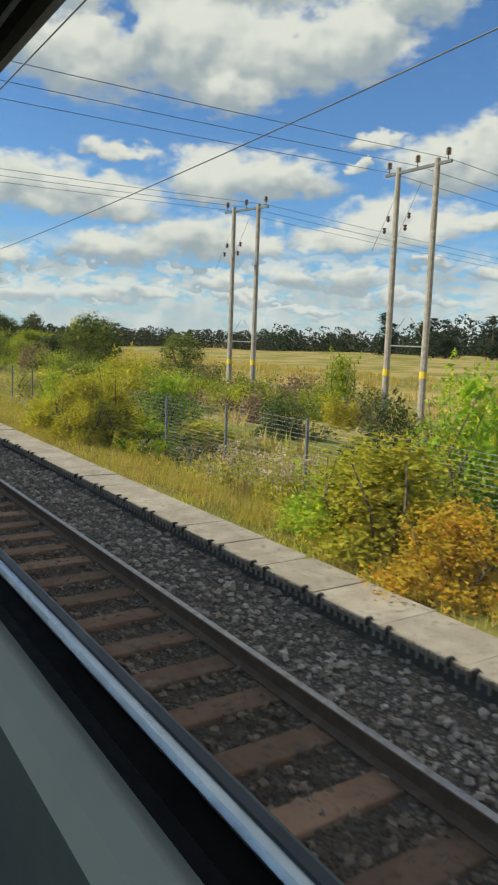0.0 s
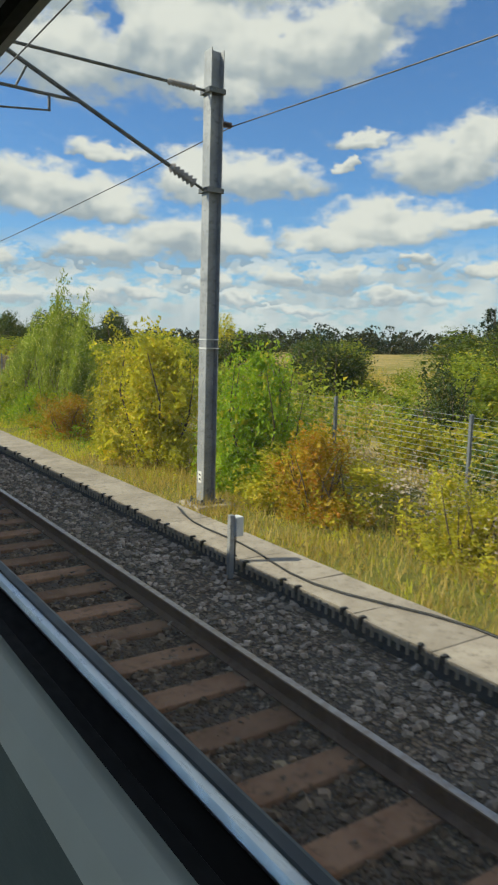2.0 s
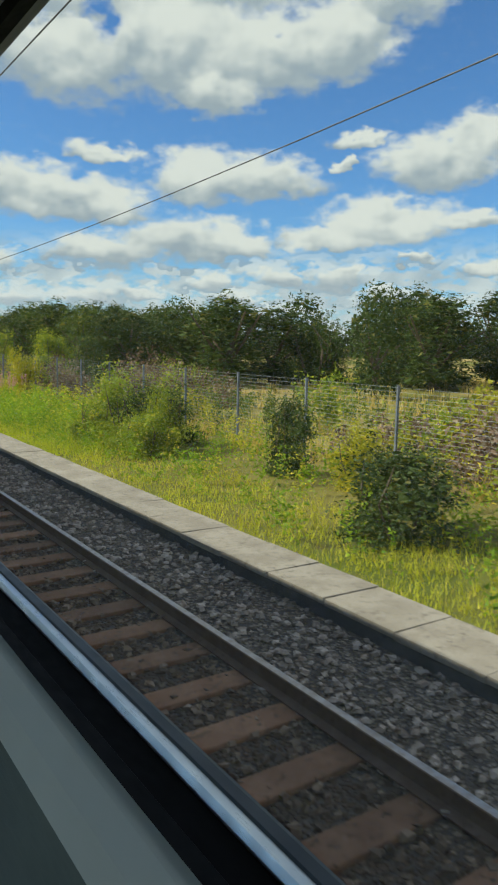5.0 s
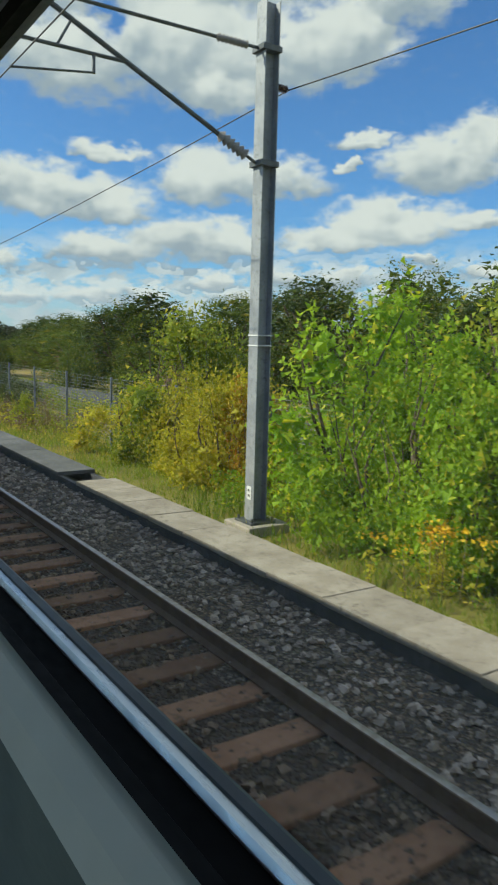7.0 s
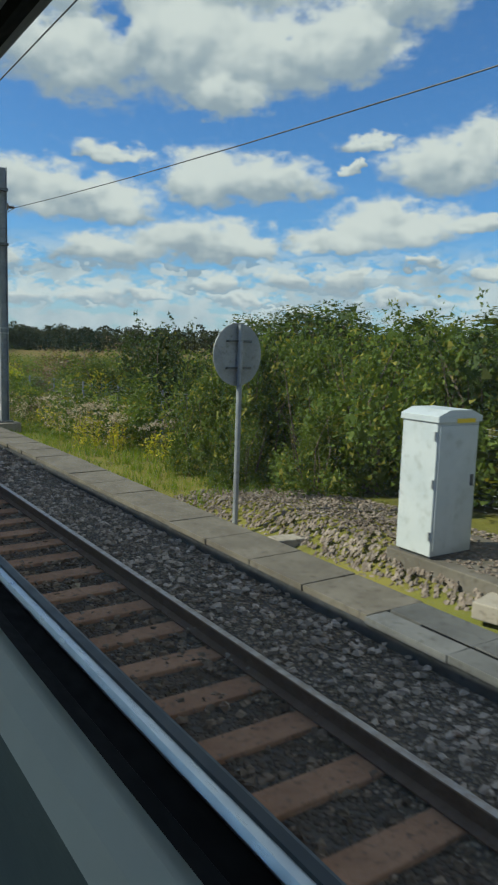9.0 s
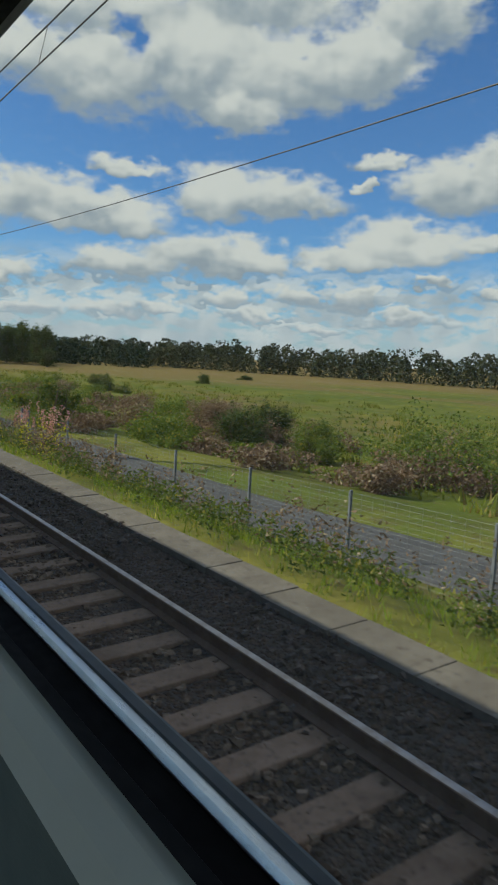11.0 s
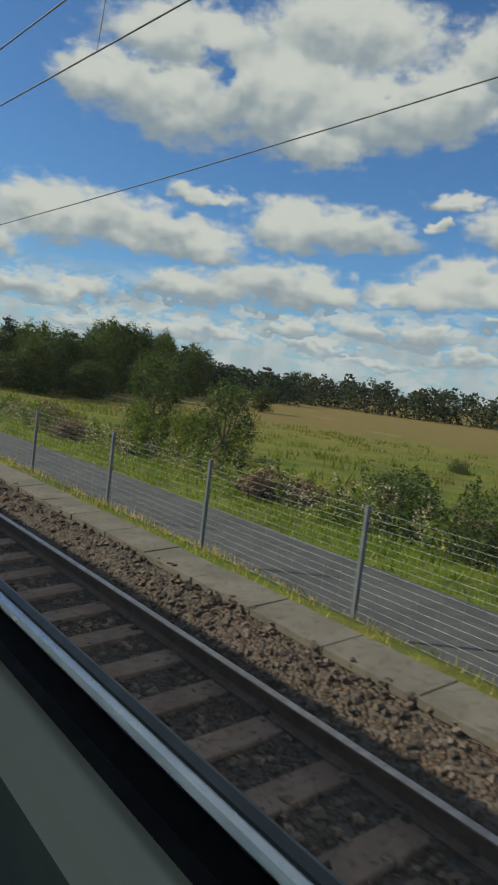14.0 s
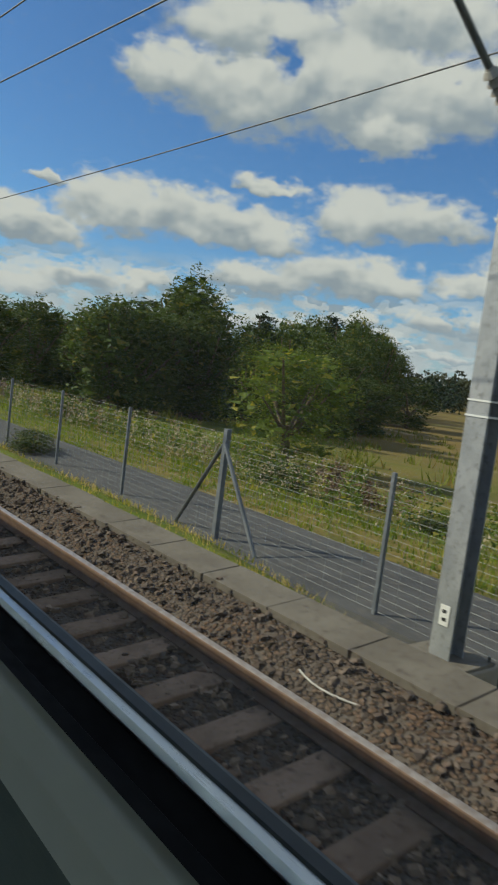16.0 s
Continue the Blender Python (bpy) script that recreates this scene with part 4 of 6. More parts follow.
# ---- plants ----
def leaves(centres, size, rng, up=0.35, long=1.5, simple=False):
    """Small blades at many places: vertices and faces; simple ones, for what is far, have three corners."""
    n = len(centres)
    d = rng.normal(0, 1, (n, 3))
    d[:, 2] = d[:, 2] * 0.6 + up
    d /= np.linalg.norm(d, axis=1)[:, None]
    e = np.cross(d, rng.normal(0, 1, (n, 3)))
    e /= np.linalg.norm(e, axis=1)[:, None] + 1e-9
    sz = size * rng.uniform(0.6, 1.3, (n, 1))
    c = np.asarray(centres)
    if simple:
        v = np.stack([c - d * sz * long * 0.5 - e * sz * 0.45, c - d * sz * long * 0.4 + e * sz * 0.45, c + d * sz * long * 0.5], 1)
        return v.reshape(-1, 3), np.arange(3 * n).reshape(n, 3)
    v = np.stack([c - d * sz * long * 0.5, c + e * sz * 0.45, c + d * sz * long * 0.5, c - e * sz * 0.45], 1)
    f = np.arange(4 * n).reshape(n, 4)
    return v.reshape(-1, 3), f


def cloud_of(rng, n, lumps, spread=0.2):
    """Points in the outer shells of overlapping lumps: rows of x, y, z, radius."""
    lumps = np.asarray(lumps, float)
    w = lumps[:, 3] ** 2
    pick = rng.choice(len(lumps), n, p=w / w.sum())
    d = rng.normal(0, 1, (n, 3))
    d /= np.linalg.norm(d, axis=1)[:, None]
    r = lumps[pick, 3] * np.clip(rng.normal(0.86, spread, n), 0.1, 1.35)
    p = lumps[pick, :3] + d * r[:, None]
    return p


def inner_sprays(v, f, lumps, rng, n, size):
    """Adds larger leaf sprays deep inside the lumps, so that a bush is dense at heart."""
    lumps = np.asarray(lumps, float).copy()
    lumps[:, 3] *= 0.5
    w, g = leaves(cloud_of(rng, n, lumps), size, rng, long=1.2, simple=f.shape[1] == 3)
    return np.concatenate([v, w]), np.concatenate([f, g + len(v)])


def shrub_mesh(seed, n=5400, leaf=0.043, spread=1.0, shoots=6, mat="leaf"):
    """A shrub about 2 m across and 1.6 m high, of lumps and stray shoots, standing on z = 0."""
    rng = np.random.default_rng(seed)
    lumps = []
    for _ in range(16):
        a, r = rng.uniform(0, 6.28), abs(rng.normal(0, 0.42)) * spread
        q = rng.uniform(0.22, 0.42)
        lumps.append((r * math.cos(a), r * math.sin(a), rng.uniform(0.2, 1.15) * (1.15 - 0.5 * min(r, 1)), q))
    for k in range(7):
        a, r = k * 0.9 + rng.uniform(-0.3, 0.3), rng.uniform(0.25, 0.68) * spread
        lumps.append((r * math.cos(a), r * math.sin(a), rng.uniform(0.1, 0.3), rng.uniform(0.22, 0.34)))
    p = cloud_of(rng, n, lumps)
    for _ in range(shoots):
        a, r = rng.uniform(0, 6.28), rng.uniform(0, 0.6)
        base = np.array([r * math.cos(a), r * math.sin(a), 0.9])
        tip = base + np.array([rng.normal(0, 0.25), rng.normal(0, 0.25), rng.uniform(0.4, 0.8)])
        k = 70
        t = rng.uniform(0, 1, (k, 1))
        p = np.concatenate([p, base + (tip - base) * t + rng.normal(0, 0.1, (k, 3)) * (1.2 - t)])
    p[:, 2] = np.maximum(p[:, 2], 0.03 + 0.1 * rng.random(len(p)))
    v, f = leaves(p, leaf, rng, simple=True)
    v, f = inner_sprays(v, f, lumps, rng, n // 8, 0.11)
    return fast_mesh("foliage", v, f, mat)


def stems_mesh(seed, height=1.2, n=9, r=0.018):
    rng = np.random.default_rng(seed)
    bm = bmesh.new()
    for _ in range(n):
        a = rng.uniform(0, 6.28)
        p = Vector((0.12 * math.cos(a), 0.12 * math.sin(a), -0.1))
        q = Vector((0.45 * math.cos(a), 0.45 * math.sin(a), height * rng.uniform(0.4, 0.7)))
        w = q + Vector((rng.normal(0, 0.18), rng.normal(0, 0.18), height * 0.4))
        rod(bm, p, q, r, r * 0.7, 5)
        rod(bm, q, w, r * 0.7, r * 0.25, 5)
    me = bpy.data.meshes.new("stems")
    bm.to_mesh(me)
    bm.free()
    me.materials.append(MAT["bark"])
    return me


def willow_mesh(seed, n_shoot=230, mat="leaf_grey"):
    """Upright whippy shoots in a few plumes, 3 m high, blown over to one side."""
    rng = np.random.default_rng(seed)
    plumes = [(0.0, 0.0, 3.1), (0.3, 0.55, 2.5), (-0.25, -0.6, 2.7), (0.1, 1.0, 1.7), (0.2, -1.0, 1.9)]
    pts = []
    for k in range(n_shoot):
        px, py, top = plumes[k % 5]
        a, r = rng.uniform(0, 6.28), abs(rng.normal(0, 0.2))
        h = top * rng.uniform(0.5, 1.0) * (1 - 0.5 * min(r, 0.6))
        base = np.array([px * 0.6 + r * math.cos(a), py * 0.6 + r * math.sin(a), 0.0])
        m = int(95 * h / 2)
        t = np.sort(rng.uniform(0.05, 1, m))[:, None]
        out = np.array([px * 0.4 + r * math.cos(a) * 0.4, py * 0.4 + r * math.sin(a) * 0.4, h])
        lean = np.array([rng.normal(0.12, 0.05), rng.normal(-0.24, 0.06), 0]) * h
        pts.append(base + out * t + lean * t ** 2 + rng.normal(0, 0.06, (m, 3)) * (1.15 - 0.7 * t))
    v, f = leaves(np.concatenate(pts), 0.034, rng, up=0.8, long=3.0, simple=True)
    return fast_mesh("foliage", v, f, mat)


SHRUBS = {}
for kind, mat in (("green", "leaf"), ("yellow", "leaf_yellow"), ("gold", "leaf_gold"), ("dark", "leaf_dark"), ("grey", "leaf_grey"), ("lush", "leaf_lush"), ("olive", "leaf_mid")):
    SHRUBS[kind] = [shrub_mesh(20 + 7 * len(SHRUBS) + k, mat=mat, shoots=(5, 9, 3)[k]) for k in range(3 if kind in ("green", "yellow") else 2)]
BROAD = {k: [shrub_mesh(220 + i, 8800, 0.035, 1.0, 7, m)] for i, (k, m) in enumerate((("green", "leaf"), ("yellow", "leaf_yellow"), ("dark", "leaf_dark"), ("gold", "leaf_gold"), ("lush", "leaf_lush"), ("olive", "leaf_mid")))}
STEMS = [stems_mesh(k) for k in range(3)]
WILLOWS = [willow_mesh(60), willow_mesh(61)]
SHRUB_WORDS = {
    "green": "leafy green shrub on the grassy verge", "yellow": "shrub with yellowing green leaves on the verge",
    "gold": "low shrub with golden autumn leaves", "dark": "dense dark green shrub", "grey": "shrub with pale grey-green leaves", "lush": "tall leafy clump of bright green growth", "olive": "leafy olive green shrub of the hedge"}
_count = [0]


def shrub(kind, s, l, across, high, z=None):
    """A shrub of that width and height."""
    i = _count[0]
    _count[0] += 1
    if 60 < s < 136 and l > 10:
        across, high = across * 1.25, high * 0.7
    z = float(ground_z(s, l)) - 0.03 if z is None else z
    ob = thing("shrub", stand(s, l, z, 137.5 * i), SHRUB_WORDS[kind], "shrub", "shrubs beside the line")
    ob.scale = (across / 1.85, across / 1.85, high / 1.6)
    choice = LIGHT[kind] if l > 9.6 and across < 3 and kind in LIGHT else BROAD[kind] if across > 2.2 and kind in BROAD else SHRUBS[kind]
    piece("foliage", choice[i % len(choice)], ob)
    piece("woody_base", STEMS[i % 3], ob)


def willow(s, l, across, high):
    i = _count[0]
    _count[0] += 1
    ob = thing("willow_shrub", stand(s, l, float(ground_z(s, l)) - 0.03, 20 * (i % 3)), "tall willow shrub with upright shoots bent by wind", "shrub", "willows beside the line")
    ob.scale = (across / 2.2, across / 2.2, high / 3.0)
    piece("foliage", WILLOWS[i % 2], ob)
    piece("woody_base", STEMS[i % 3], ob)


# ---- trees ----
def tree_meshes(seed, style, n, mat, size=0.17):
    """Trunk and crown of a tree one metre high in proportion; built 10 m high."""
    rng = np.random.default_rng(seed)
    bm = bmesh.new()
    if style == "pine":
        rod(bm, (0, 0, -0.3), (0.1, 0, 6), 0.2, 0.13, 7)
        rod(bm, (0.1, 0, 6), (0.0, 0.1, 9.6), 0.13, 0.04, 6)
        lumps = [(rng.normal(0, 0.55), rng.normal(0, 0.55), z, 0.55 + 0.9 * (9.9 - z) / 9) for z in np.linspace(1.2, 9.5, 15)]
    else:
        rod(bm, (0, 0, -0.3), (0.1, 0.05, 3.2), 0.24, 0.17, 8)
        tips = []
        for k in range(6):
            a = k * 1.05 + rng.uniform(-0.3, 0.3)
            tip = Vector((math.cos(a) * rng.uniform(1.2, 2.2), math.sin(a) * rng.uniform(1.2, 2.2), rng.uniform(4.5, 8)))
            rod(bm, (0.1, 0.05, rng.uniform(1.8, 3.2)), tip, 0.11, 0.04, 6)
            tips.append(tip)
        wide, mid, tall = (2.1, 5.0, 3.7) if style == "round" else (1.25, 5.3, 3.9)
        lumps = [(t.x * wide / 2.6, t.y * wide / 2.6, t.z, rng.uniform(0.9, 1.3)) for t in tips]
        for k in range(26):
            a, u = 2.4 * k + rng.uniform(-0.4, 0.4), 1 - 2 * (k + 0.5) / 26
            r = math.sqrt(1 - u * u) * rng.uniform(0.8, 1.06)
            lumps.append((wide * r * math.cos(a), wide * r * math.sin(a), mid + tall * u * rng.uniform(0.85, 1.06), rng.uniform(0.85, 1.25)))
        for k in range(7):
            lumps.append((wide * 0.7 * math.cos(k * 0.9), wide * 0.7 * math.sin(k * 0.9), rng.uniform(0.9, 2.4), rng.uniform(0.9, 1.25)))
    trunk = bpy.data.meshes.new("trunk")
    bm.to_mesh(trunk)
    bm.free()
    trunk.materials.append(MAT["bark"])
    p = cloud_of(rng, n, lumps, 0.2 if style == "pine" else 0.13)
    if style != "pine":
        for _ in range(9):
            b = np.array(lumps[rng.integers(len(lumps))][:3]) + np.array([0, 0, 0.8])
            t = rng.uniform(0, 1, (16, 1))
            p = np.concatenate([p, b + np.array([rng.normal(0, 0.4), rng.normal(0, 0.4), rng.uniform(0.4, 1.0)]) * t + rng.normal(0, 0.16, (16, 3))])
    v, f = leaves(p, size, rng, simple=True)
    v, f = inner_sprays(v, f, lumps, rng, 650, 0.42)
    return trunk, fast_mesh("crown", v, f, mat)


TREES = {
    "round": [tree_meshes(101 + k, "round", 7000, "leaf_dark", 0.12) for k in range(3)],
    "green": [tree_meshes(111 + k, "round", 7500, "leaf_mid", 0.105) for k in range(2)],
    "bright": [tree_meshes(116, "round", 9000, "leaf_mid", 0.085)],
    "yellow": [tree_meshes(121, "round", 4000, "leaf_yellow", 0.13)],
    "far": [tree_meshes(151, "round", 2800, "leaf_dark", 0.19)],
    "tall": [tree_meshes(131 + k, "tall", 3400, "leaf_dark", 0.15) for k in range(2)],
    "pine": [tree_meshes(141 + k, "pine", 2000, "pine", 0.22) for k in range(3)],
}
TREE_WORDS = {"far": "broad dark green tree at the wood's edge", "round": "broad dark green tree with a dense crown", "green": "leafy green tree in the field", "bright": "broad light green tree beyond the footpath", "yellow": "broad tree with yellowing leaves",
              "tall": "slender dark green tree at the wood's edge", "pine": "dark pine tree at the wood's edge"}


def tree(kind, s, l, across, high):
    i = _count[0]
    _count[0] += 1
    ob = thing("pine_tree" if kind == "pine" else "tree", stand(s, l, float(ground_z(s, l)) - 0.1, 137.5 * i), TREE_WORDS[kind], "tree", "trees of the wood" if l > 17 else "trees")
    w = across / {"pine": 3.6, "tall": 4.6}.get(kind, 6.4)
    ob.scale = (w, w, high / 10.0)
    trunk, crown = TREES[kind][i % len(TREES[kind])]
    piece("trunk", trunk, ob)
    piece("crown", crown, ob)


for row in [(46.0, 25.0, 4.4, 4.2), (61.5, 24.0, 5.2, 5.4), (59.6, 24.6, 4.8, 5.0), (65.5, 26.0, 4.8, 4.6), (68.5, 25.6, 4.2, 4.2)]:
    tree("green", *row)
tree("bright", 377.2, 17.2, 6.6, 4.7)
tree("bright", 391.0, 17.5, 5.4, 4.7)
for row in [(252.0, 29.0, 7.4, 6.6), (246.4, 29.5, 9.0, 6.8), (250.0, 34.0, 8.0, 6.4), (262.0, 36.0, 7.0, 5.4), (353.9, 17.0, 3.4, 4.6), (346.0, 14.5, 2.6, 3.4)]:
    tree("round", *row)
tree("yellow", 112.0, 41.0, 3.0, 6.5)
_r = random.Random(8)
for i in range(5):
    tree("pine", 150 + 9 * i + _r.uniform(-3, 3), 178 + _r.uniform(-8, 8), _r.uniform(8, 11), _r.uniform(11, 15))
# the wood behind the fence
for i in range(62):
    s = 148 + 84 * (i + _r.uniform(0, 1)) / 62
    l = _r.uniform(19, 40) + 8 * (1 - float(smooth(s, 150, 180)))
    tree(_r.choice(["round", "green", "green", "tall"]) if l < 26 else _r.choice(["far", "far", "tall"]), s, l, _r.uniform(4.2, 6.8), (_r.uniform(4.8, 6.6) + 0.06 * (l - 20)) * (1 - 0.3 * float(smooth(s, 196, 232))))
for i in range(16):
    tree("green", 186 + 46 * (i + _r.uniform(0, 1)) / 16, _r.uniform(18, 25), _r.uniform(4.0, 6.0), _r.uniform(2.8, 3.9))
# pines and birches round the low field
for i in range(64):
    u = (i + _r.uniform(0, 1)) / 64
    s = 412 + 60 * u + _r.uniform(-6, 6)
    l = 27 + 125 * u + _r.uniform(-6, 10)
    tree(_r.choice(["tall", "pine", "tall", "tall", "far"]), s, l, _r.uniform(4.5, 7.5), 8.5 + 4.5 * float(smooth(l, 30, 90)) + _r.uniform(-1.8, 1.6))
for i in range(22):
    tree(_r.choice(["tall", "far", "tall"]), 425 + 70 * _r.random(), 22 + 60 * _r.random() + 4, _r.uniform(5, 8), _r.uniform(7, 11))

for i in range(16):
    tree(_r.choice(["tall", "far", "tall"]), 404 + 34 * _r.random(), 15 + 13 * _r.random(), _r.uniform(4.5, 6.5), _r.uniform(5.6, 7.2))
for i in range(34):
    tree(_r.choice(["far", "far", "tall"]), 410 + 55 * _r.random(), 24 + 70 * _r.random(), _r.uniform(5.5, 8.5), _r.uniform(4.5, 6.5))


def far_wood(name, s0, s1, l0, l1, high, count, seed, mat, size, label):
    """A wood too far to tell its trees apart."""
    rng = np.random.default_rng(seed)
    s, l = rng.uniform(s0, s1, count), rng.uniform(l0, l1, count)
    h = high * rng.uniform(0.5, 1.0, count) ** 0.8 * rng.uniform(0.9, 1.15, count)
    per = 100
    base = at_many(s, l, ground_z(s, l))
    a, q = rng.uniform(0, 6.28, (count, per)), rng.uniform(0, 1, (count, per)) ** 0.8
    r = h[:, None] * 0.36 * np.sqrt(np.clip(1.05 - q ** 2, 0.05, 1)) * rng.uniform(0.6, 1.1, (count, per))
    p = np.stack([base[:, 0, None] + r * np.cos(a), base[:, 1, None] + r * np.sin(a), base[:, 2, None] + h[:, None] * q], -1).reshape(-1, 3)
    v, f = leaves(p, size, rng, long=1.2, simple=True)
    tagged(new(name, fast_mesh(name, v, f, mat)), label, "wood", kind="stuff")


far_wood("distant_wood", -150, 1050, 285, 330, 15, 1500, 3, "far_leaf", 1.3, "distant dark green wood along the field's end")
far_wood("distant_pines", 150, 330, 250, 285, 20, 36, 4, "pine", 1.2, "distant tall pines standing over the wood")
far_wood("distant_wood", 470, 700, 150, 240, 12, 420, 5, "pine", 1.1, "distant pine wood beyond the low field")
far_wood("distant_wood", -100, 1500, 520, 600, 20, 480, 6, "far_leaf", 2.4, "far wooded rise on the skyline")

# ---- shrubs ----
def scrub(rows, mat, label, seed, per=950, leaf=0.085):
    """Bushes that merge into one thicket."""
    rng = np.random.default_rng(seed)
    pts, hearts = [], []
    for s, l, across, high in rows:
        lumps = [(rng.normal(0, 0.42), rng.normal(0, 0.42), rng.uniform(0.15, 0.75), rng.uniform(0.2, 0.42)) for _ in range(9)]
        p = cloud_of(rng, per, lumps) * np.array([across / 1.9, across / 1.9, high / 1.05])
        base = at(s, l, float(ground_z(s, l)))
        p[:, 2] = np.maximum(p[:, 2], 0.05)
        pts.append(p + np.array(base))
        hearts.append(p[::5] * 0.75 + np.array(base))
    v, f = leaves(np.concatenate(pts), leaf, rng, simple=True)
    w, g = leaves(np.concatenate(hearts), 0.13, rng, long=1.2, simple=True)
    v, f = np.concatenate([v, w]), np.concatenate([f, g + len(v)])
    tagged(new("scrub", fast_mesh("scrub", v, f, mat)), label, "scrub", kind="stuff")


SHRUBS["brown"] = [shrub_mesh(91, 3000, 0.036, 1.1, 30, "brown_stalk")]
SHRUB_WORDS["brown"] = "clump of withered brown stalks and bramble"
LIGHT = {k: [shrub_mesh(170 + i, 3200, 0.052, 1.0, 6, m)] for i, (k, m) in enumerate((("green", "leaf"), ("yellow", "leaf_yellow"), ("dark", "leaf_dark"), ("brown", "brown_stalk")))}
for row in [(6.6, 7.4, 3.3, 1.7), (16.9, 7.2, 1.6, 1.3), (17.4, 8.0, 4.2, 1.3), (17.5, 7.3, 2.2, 1.9), (18.0, 8.6, 2.1, 2.6), (18.8, 7.6, 1.5, 1.5), (18.9, 8.4, 2.5, 2.0), (30.4, 10.5, 4.4, 1.7), (32.3, 7.5, 2.0, 1.2), (35.2, 8.2, 2.7, 2.1), (36.7, 8.0, 2.0, 1.5), (40.9, 7.4, 1.6, 1.9), (41.8, 7.6, 3.0, 2.1), (53.3, 7.9, 1.5, 1.3), (56.4, 8.0, 1.9, 1.2), (61.1, 7.7, 3.1, 3.1), (63.5, 8.2, 2.0, 2.4), (63.5, 8.2, 2.7, 2.8), (92.9, 13.0, 2.2, 2.7), (149.5, 10.0, 1.9, 2.4), (176.1, 7.9, 1.8, 2.2), (176.3, 7.6, 2.0, 2.2)]:
    shrub("yellow", *row)
for row in [(177.2, 7.5, 1.8, 1.5), (177.7, 7.7, 1.9, 2.1), (179.9, 7.8, 2.4, 1.9)]:
    shrub("yellow", *row)
for row in [(68.0, 8.1, 1.7, 1.2), (69.6, 8.0, 1.8, 1.2), (71.4, 8.0, 1.5, 1.0), (6.8, 9.3, 2.4, 2.9), (7.3, 7.2, 1.9, 1.1), (16.6, 8.6, 2.9, 1.1), (17.5, 9.8, 3.0, 2.2), (19.6, 7.4, 1.8, 1.3), (20.6, 7.9, 2.3, 1.9), (41.2, 8.0, 3.1, 2.2), (42.4, 7.4, 1.9, 1.5), (57.6, 7.9, 2.3, 2.8), (59.0, 8.3, 1.9, 2.4), (163.7, 7.6, 1.1, 1.1), (165.0, 7.3, 1.4, 1.7), (165.7, 7.0, 1.9, 2.3), (166.9, 6.8, 1.5, 1.2), (170.0, 9.5, 1.8, 2.2), (170.5, 7.7, 2.1, 2.5), (170.7, 7.6, 1.9, 2.4), (170.8, 9.0, 1.9, 2.4), (171.4, 7.9, 2.5, 3.1), (171.5, 7.8, 2.3, 2.9), (172.1, 7.5, 1.7, 2.0), (172.6, 7.7, 2.1, 2.4)]:
    shrub("green" if 160 < row[0] < 168.5 else "lush", *row)
for row in [(173.5, 8.4, 3.6, 3.7)]:
    shrub("green" if 160 < row[0] < 168.5 else "lush", *row)
for row in [(5.0, 6.9, 1.7, 1.0), (55.7, 7.6, 1.5, 1.4), (65.5, 7.4, 1.8, 1.2), (68.5, 8.0, 1.9, 1.0), (175.8, 7.8, 1.6, 2.0)]:
    shrub("gold", *row)
for row in [(23.8, 21.0, 2.6, 3.2), (32.8, 12.0, 1.8, 2.2), (40.7, 16.0, 2.7, 1.7), (55.3, 15.0, 2.6, 3.3), (61.7, 18.0, 3.1, 3.8), (69.7, 28.0, 3.8, 4.7), (71.8, 7.8, 1.9, 1.3), (76.5, 7.1, 1.2, 0.7), (79.6, 18.0, 4.1, 3.7), (80.7, 30.0, 4.6, 4.7), (83.3, 16.0, 5.2, 3.5), (92.8, 19.0, 3.4, 3.6), (96.5, 14.0, 2.7, 3.4), (96.5, 9.0, 2.3, 0.8), (100.6, 21.0, 3.7, 3.7), (101.2, 8.4, 2.4, 0.8), (108.1, 18.0, 5.3, 3.8), (109.2, 22.0, 3.5, 3.5), (112.6, 34.0, 8.2, 5.3), (118.8, 24.0, 4.4, 3.9), (127.9, 40.0, 10.4, 5.1), (128.4, 26.0, 4.0, 4.3)]:
    shrub("olive" if row[0] > 195 else "green", *row)
# past 195 m a darker leaf, partly in place of cloud shade
for row in [(165.0, 13.0, 2.3, 2.8), (166.8, 17.0, 3.6, 3.3), (169.9, 15.0, 2.7, 3.4), (172.7, 11.0, 4.2, 3.8), (175.6, 34.0, 6.1, 5.7), (179.2, 7.6, 1.8, 1.7), (179.5, 8.6, 3.2, 3.3), (186.9, 7.2, 0.8, 1.1), (200.5, 14.0, 2.4, 2.8), (208.7, 7.4, 1.4, 1.0), (212.5, 13.0, 2.7, 3.0), (212.8, 8.8, 2.4, 2.9), (219.9, 9.6, 2.4, 3.0), (220.8, 9.2, 2.4, 3.0), (221.0, 8.0, 1.4, 1.6), (222.2, 9.0, 2.3, 2.9), (223.1, 8.6, 2.2, 2.7), (225.1, 8.2, 1.8, 2.0), (242.0, 13.0, 2.9, 2.0), (249.0, 12.0, 4.0, 1.1)]:
    shrub("olive" if row[0] > 195 else "green", *row)
